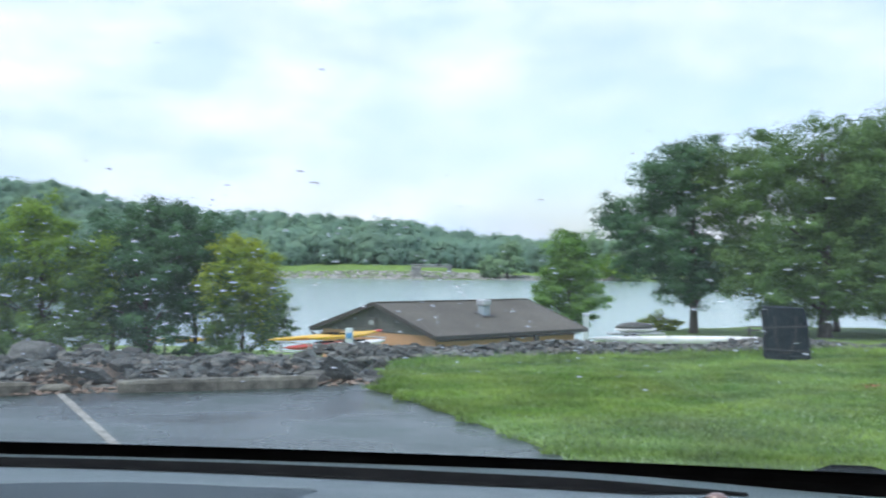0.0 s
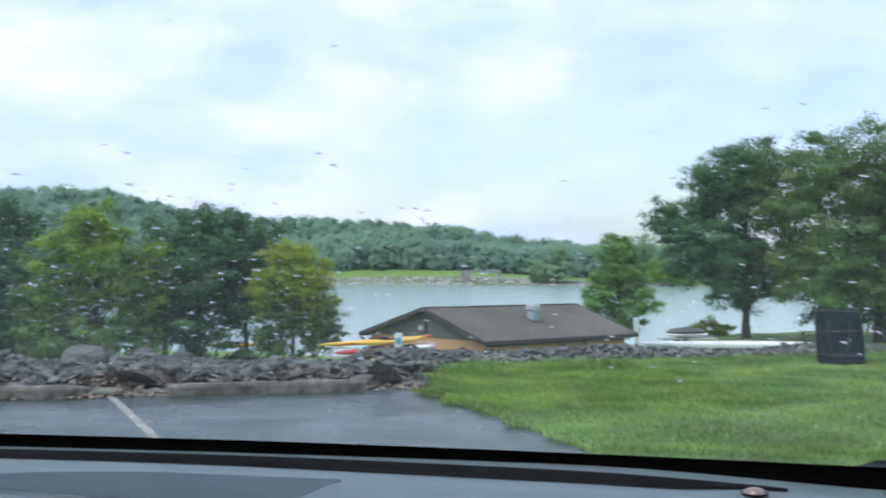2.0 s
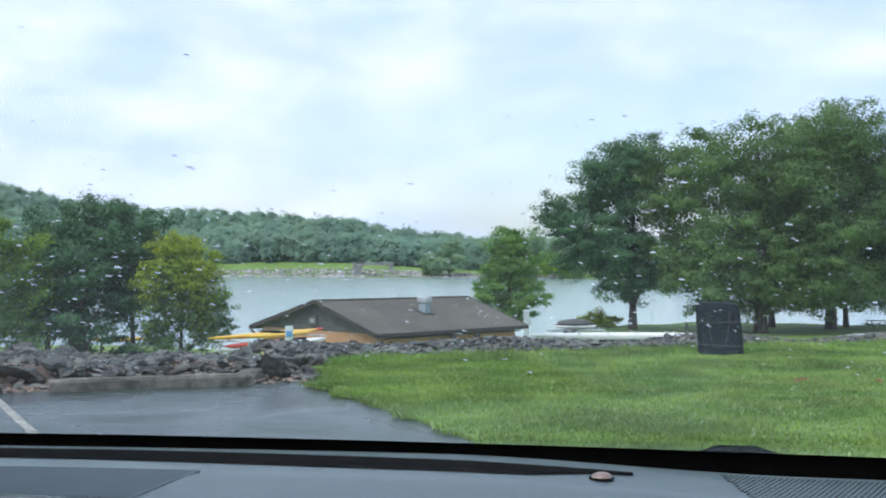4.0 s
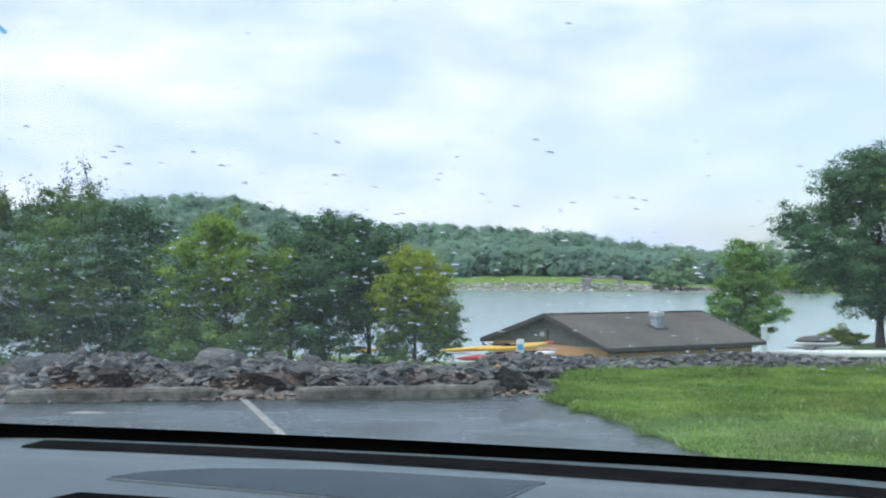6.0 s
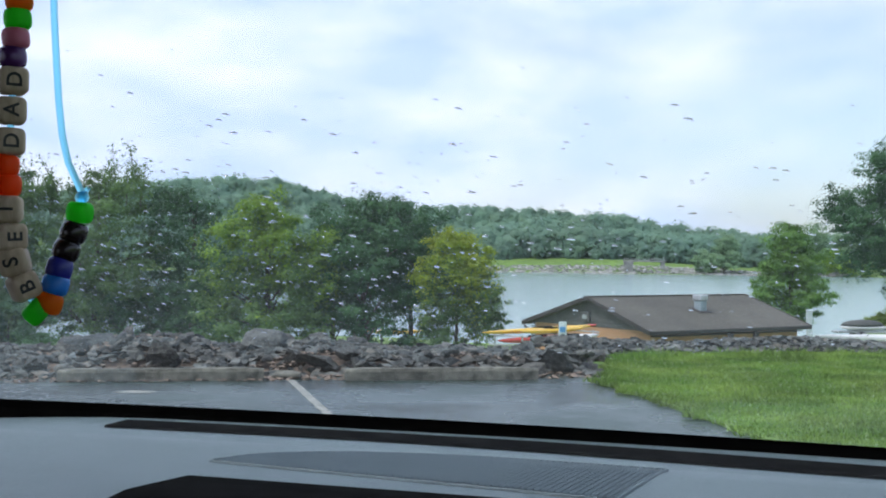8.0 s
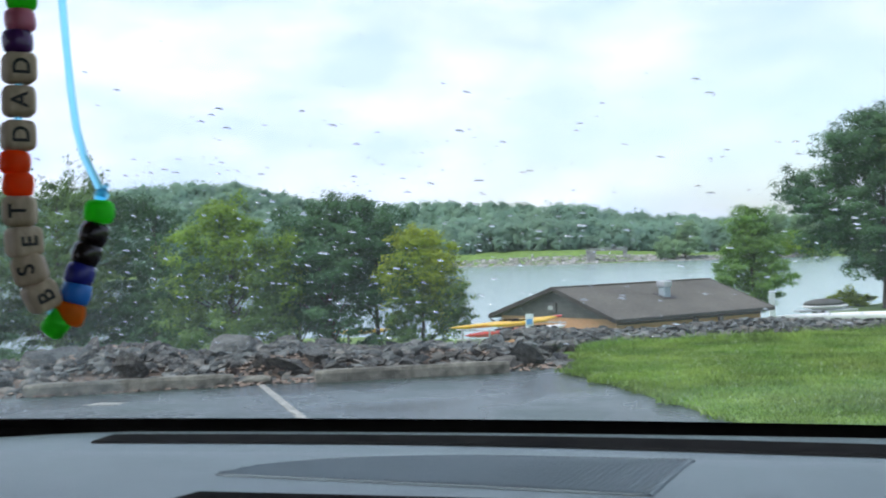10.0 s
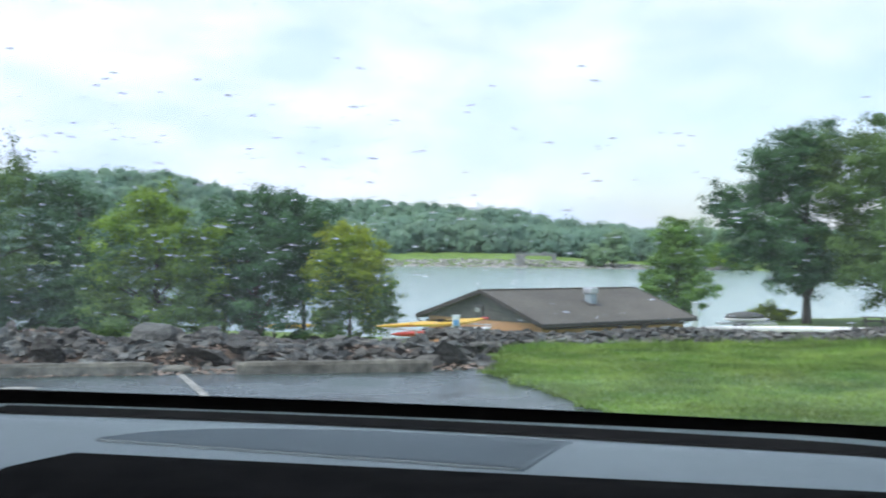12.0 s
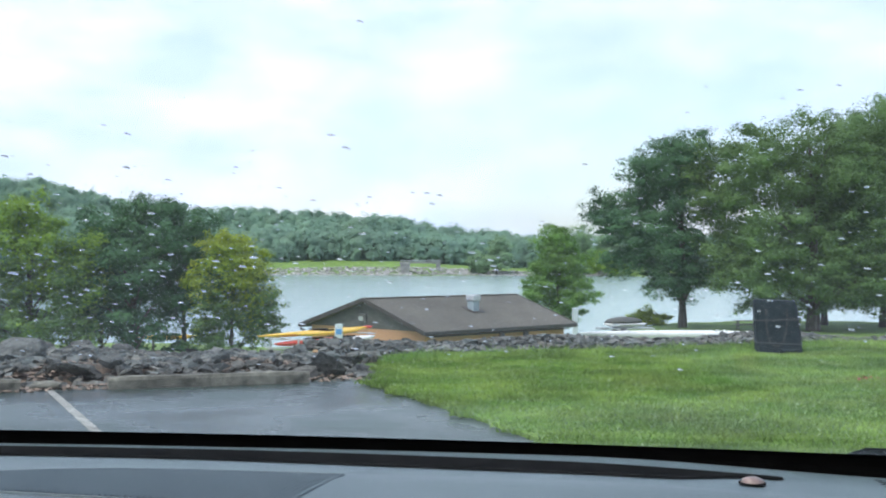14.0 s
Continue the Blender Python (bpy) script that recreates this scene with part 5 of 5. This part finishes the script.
wiper = part("wiper", add_tube(bmesh.new(), [(0.610, 0.02, 0.987), (0.632, 0.017, 0.9945), (0.668, 0.013, 0.9945), (0.700, 0.0, 0.987)], [0.0035, 0.0045, 0.0045, 0.0035], 8), M_FRIT, car, "black wiper arm at rest")


# ---------------------------------------------------------------- rain on the glass
def raindrops(count, seed):
    rng = np.random.default_rng(seed)
    V, F, n = [], [], 0
    tilt = math.atan(RAKE)
    for k in range(count):
        x = rng.uniform(-0.86, 0.86)
        if rng.random() < 0.5 * float(step(-0.1, 0.4, x)):
            continue
        u = rng.triangular(0.085, 0.16, 0.275) if rng.random() < 0.95 else rng.uniform(0.2, 0.42)
        r = 0.0005 + 0.00085 * rng.random() ** 2.4
        if rng.random() < 0.06:
            r *= 1.4
        if k > count - 220:
            x, u, r = rng.uniform(-0.72, -0.47), 0.012 + 0.045 * rng.random() ** 1.5, rng.uniform(0.0004, 0.0011)
        y = glass_y(x, u) + thick * 0.5
        z = 0.99 + u + thick + 0.0002
        e = np.array([1.0, -0.17 * x, 0.0])
        e /= np.linalg.norm(e)
        g = np.array([0, -math.cos(tilt), math.sin(tilt)])
        o = np.cross(g, e)
        o = o if o[2] > 0 else -o
        slant = rng.normal(-0.22 + 1.3 * min(0.0, x), 0.15)
        e, g = e * math.cos(slant) + g * math.sin(slant), g * math.cos(slant) - e * math.sin(slant)
        sx, sg = rng.uniform(1.4, 2.3), rng.uniform(0.30, 0.42)
        hh = r * rng.uniform(0.6, 0.85)
        ring, layers = 8, 4
        v = []
        for j in range(layers):
            a = j / layers * math.pi / 2
            for i in range(ring):
                b = 2 * math.pi * i / ring
                w = 1 + 0.12 * math.sin(2 * b + k)
                v.append(np.array([x, y, z]) + g * (0.7 * sg * r * math.sin(a)) + e * (r * sx * w * math.cos(a) * math.cos(b)) + g * (r * sg * w * math.cos(a) * math.sin(b)) + o * (hh * math.sin(a)))
        v.append(np.array([x, y, z]) + g * (0.7 * sg * r) + o * hh)
        v += v[:ring]                        # the flat foot keeps its own rim
        v.append(np.array([x, y, z]))
        f = []
        for j in range(layers - 1):
            for i in range(ring):
                i2 = (i + 1) % ring
                f += [(j * ring + i, j * ring + i2, (j + 1) * ring + i2), (j * ring + i, (j + 1) * ring + i2, (j + 1) * ring + i)]
        for i in range(ring):
            i2 = (i + 1) % ring
            f.append(((layers - 1) * ring + i, (layers - 1) * ring + i2, layers * ring))
            f.append((layers * ring + 1 + i2, layers * ring + 1 + i, layers * ring + 1 + ring))
        V.append(np.array(v))
        F.append(np.array(f)[:, ::-1] + n)
        n += len(v)
    ob = raw_mesh("raindrops", np.concatenate(V), np.concatenate(F), M_WATERDROP)
    ob.matrix_world = CAR
    ob.data.shade_smooth()
    ob.visible_shadow = False
    return tagged(ob, "clear raindrops scattered over the windscreen", "raindrops", kind="stuff")


raindrops(2250, 77)


# ---------------------------------------------------------------- bead string hanging from the mirror mount
mount = part("mirror_mount", add_box(bmesh.new(), (0.05, 0.03, 0.03), pose(0.055, -0.733, 1.385), 0.006, 2), M_DASH_DARK, car, "black mirror mount on the glass")
part("mirror_stalk", add_tube(bmesh.new(), [(0.055, -0.72, 1.39), (0.055, -0.705, 1.41)], 0.006, 8), M_DASH_DARK, car)

BX, BY = -0.3702, 0.808
KX, KZ = 0.000168, 0.0001786
string = empty("bead_string", pose(BX, BY, 1.2013, 0, 0, 30), "string of coloured plastic beads and wooden letter cubes", "bead string")


def spot(u, v):
    """Place in the hanging plane from steps right and down of the top of the visible string."""
    return (u - 100) * KX, 0.0395 - v * KZ


C_ORANGE = surface("orange_bead", (0.98, 0.28, 0.02), (1.0, 0.32, 0.03), 200, 0.3, 0.03, big=0.05, translucent=0.78)
C_GREEN = surface("green_bead", (0.08, 0.88, 0.06), (0.10, 0.95, 0.07), 200, 0.3, 0.03, big=0.05, translucent=0.78)
C_PINK = surface("pink_bead", (0.60, 0.16, 0.24), (0.66, 0.19, 0.27), 200, 0.3, 0.03, big=0.05, translucent=0.25)
C_PURPLE = surface("purple_bead", (0.06, 0.015, 0.10), (0.08, 0.02, 0.12), 200, 0.25, 0.03, big=0.05)
C_RED = surface("neon_orange_bead", (1.0, 0.16, 0.02), (1.0, 0.19, 0.03), 200, 0.35, 0.03, big=0.05, translucent=0.75)
C_BLACK = surface("black_bead", (0.012, 0.008, 0.008), (0.018, 0.012, 0.012), 200, 0.2, 0.03, big=0.05)
C_NAVY = surface("navy_bead", (0.02, 0.025, 0.22), (0.03, 0.035, 0.26), 200, 0.25, 0.03, big=0.05, translucent=0.15)
C_BLUE = surface("blue_bead", (0.02, 0.2, 0.68), (0.03, 0.24, 0.74), 200, 0.25, 0.03, big=0.05, translucent=0.2)
C_WOOD = surface("pale_wood_cube", (0.40, 0.31, 0.20), (0.56, 0.45, 0.31), 350, 0.6, 0.15, big=0.2, big_scale=90, stretch=(1, 1, 0.3))
C_CORD = clear("sky_blue_cord", 1.3, (0.30, 0.80, 1.0), 0.3)
C_INK = surface("black_ink", (0.012, 0.011, 0.01), (0.02, 0.018, 0.016), 200, 0.6, 0.0)


def pony_mesh(r=0.0040, h=0.0061):
    bm = bmesh.new()
    add_lathe(bm, [(0.0012, -h / 2), (r * 0.70, -h / 2), (r * 0.90, -h * 0.40), (r * 0.99, -h * 0.2), (r, 0), (r * 0.99, h * 0.2), (r * 0.90, h * 0.40), (r * 0.70, h / 2), (0.0012, h / 2), (0.0012, -h / 2)], 20)
    return bm


def bead(u, v, material, label, turn=0.0, k=1.0):
    ob = smooth(part("bead", pony_mesh(0.0040 * k, 0.0061 * k), material, string, label), 60)
    x, z = spot(u, v)
    ob.matrix_local = pose(x, 0, z, 0, turn, 0)


def cube_bead(letter, u, v, turn, lean, size=0.0089):
    bm = bmesh.new()
    add_box(bm, (size, size, size * 0.96), Matrix(), size * 0.24, 4)
    x, z = spot(u, v)
    ob = smooth(part("letter_cube", bm, C_WOOD, string, "pale wooden cube with the letter " + letter), 40)
    ob.matrix_local = pose(x, 0, z, 0, lean, turn)
    cu = bpy.data.curves.new("letter", "FONT")
    cu.body, cu.size, cu.extrude, cu.align_x, cu.align_y = letter, 0.0064, 0.00012, "CENTER", "CENTER"
    cu.offset = 0.00012
    tmp = bpy.data.objects.new("letter", cu)
    me = bpy.data.meshes.new_from_object(tmp)
    bpy.data.objects.remove(tmp)
    me.materials.clear()
    me.materials.append(C_INK)
    lt = new("letter", me)
    lt.parent = ob
    lt.matrix_local = pose(0, -size / 2 - 0.0001, 0, 90, 0, 0) @ pose(0, 0, 0, 0, 0, 90)


for u, v, c, label, turn in ((86, -18, C_GREEN, "green plastic pony bead", -3), (84, 16, C_ORANGE, "orange plastic pony bead", -3), (82, 49, C_GREEN, "green plastic pony bead", -4), (79, 83, C_PINK, "pink plastic pony bead", -6),
                             (74, 116, C_PURPLE, "dark purple plastic pony bead", -3), (64, 306, C_RED, "neon orange-red plastic pony bead", 4), (68, 340, C_RED, "neon orange-red plastic pony bead", 2),
                             (122, 560, C_GREEN, "green plastic pony bead", -50), (143, 546, C_ORANGE, "orange plastic pony bead", 15), (154, 513, C_BLUE, "blue plastic pony bead", 14), (161, 484, C_NAVY, "navy blue plastic pony bead", 14),
                             (173, 452, C_BLACK, "black plastic pony bead", 20), (186, 420, C_BLACK, "black plastic pony bead", 18), (196, 385, C_GREEN, "bright green plastic pony bead", 4)):
    bead(u, v, c, label, turn, 1.06)
for letter, u, v, turn, lean in (("D", 75, 158, 10, 1), ("A", 73, 210, 4, 0), ("D", 70, 264, 12, 0), ("T", 69, 382, -6, 0), ("E", 74, 430, 22, -3), ("S", 82, 474, -12, -14), ("B", 99, 516, 16, -24)):
    cube_bead(letter, u, v, turn, lean)

pts = [(*spot(u, v),) for u, v in ((200, 352), (190, 330), (174, 296), (163, 250), (156, 190), (151, 120), (146, 40), (142, -60), (132, -300), (118, -600), (104, -940), (100, -1035))]
part("cord", add_tube(bmesh.new(), [(x, 0, z) for x, z in pts], [0.0011] * len(pts), 8), C_CORD, string, "translucent sky-blue plastic cord")
pts = [(*spot(u, v),) for u, v in ((200, 357), (197, 385), (186, 420), (173, 452), (161, 484), (154, 513), (143, 546), (122, 560), (102, 519), (78, 476), (75, 430), (69, 382), (68, 340), (64, 306), (70, 264), (73, 210), (75, 158), (74, 116), (79, 83), (82, 49), (84, 16), (86, -30), (90, -300), (96, -700), (100, -1035))]
part("cord", add_tube(bmesh.new(), [(x, 0, z) for x, z in pts], [0.0011] * len(pts), 8), C_CORD, string, "translucent sky-blue plastic cord")
knot = bmesh.new()
bmesh.ops.create_icosphere(knot, subdivisions=2, radius=0.0023, matrix=pose(*(spot(200, 358)[0], 0, spot(200, 358)[1])))
for v in knot.verts:
    v.co += v.co.normalized() * 0.0002 * math.sin(v.co.x * 4000 + v.co.z * 3000)
smooth(part("knot", knot, C_CORD, string, "sky-blue knot in the cord"), 60)
pts = [(*spot(u, v),) for u, v in ((100, -1035), (200, -600), (262, -270), (285, -110), (300, -75), (337, -48))]
part("cord_tail", add_tube(bmesh.new(), [(x, 0.002, z) for x, z in pts], [0.0008] * len(pts), 8), C_CORD, string, "loose end of the sky-blue cord")
x, z = spot(207, 345)
part("cord_end", add_tube(bmesh.new(), [(*(spot(200, 358)[0],), 0, spot(200, 358)[1]), (x, 0.001, z), (x + 0.0006, 0.002, z + 0.0006)], 0.0009, 6), C_CORD, string)
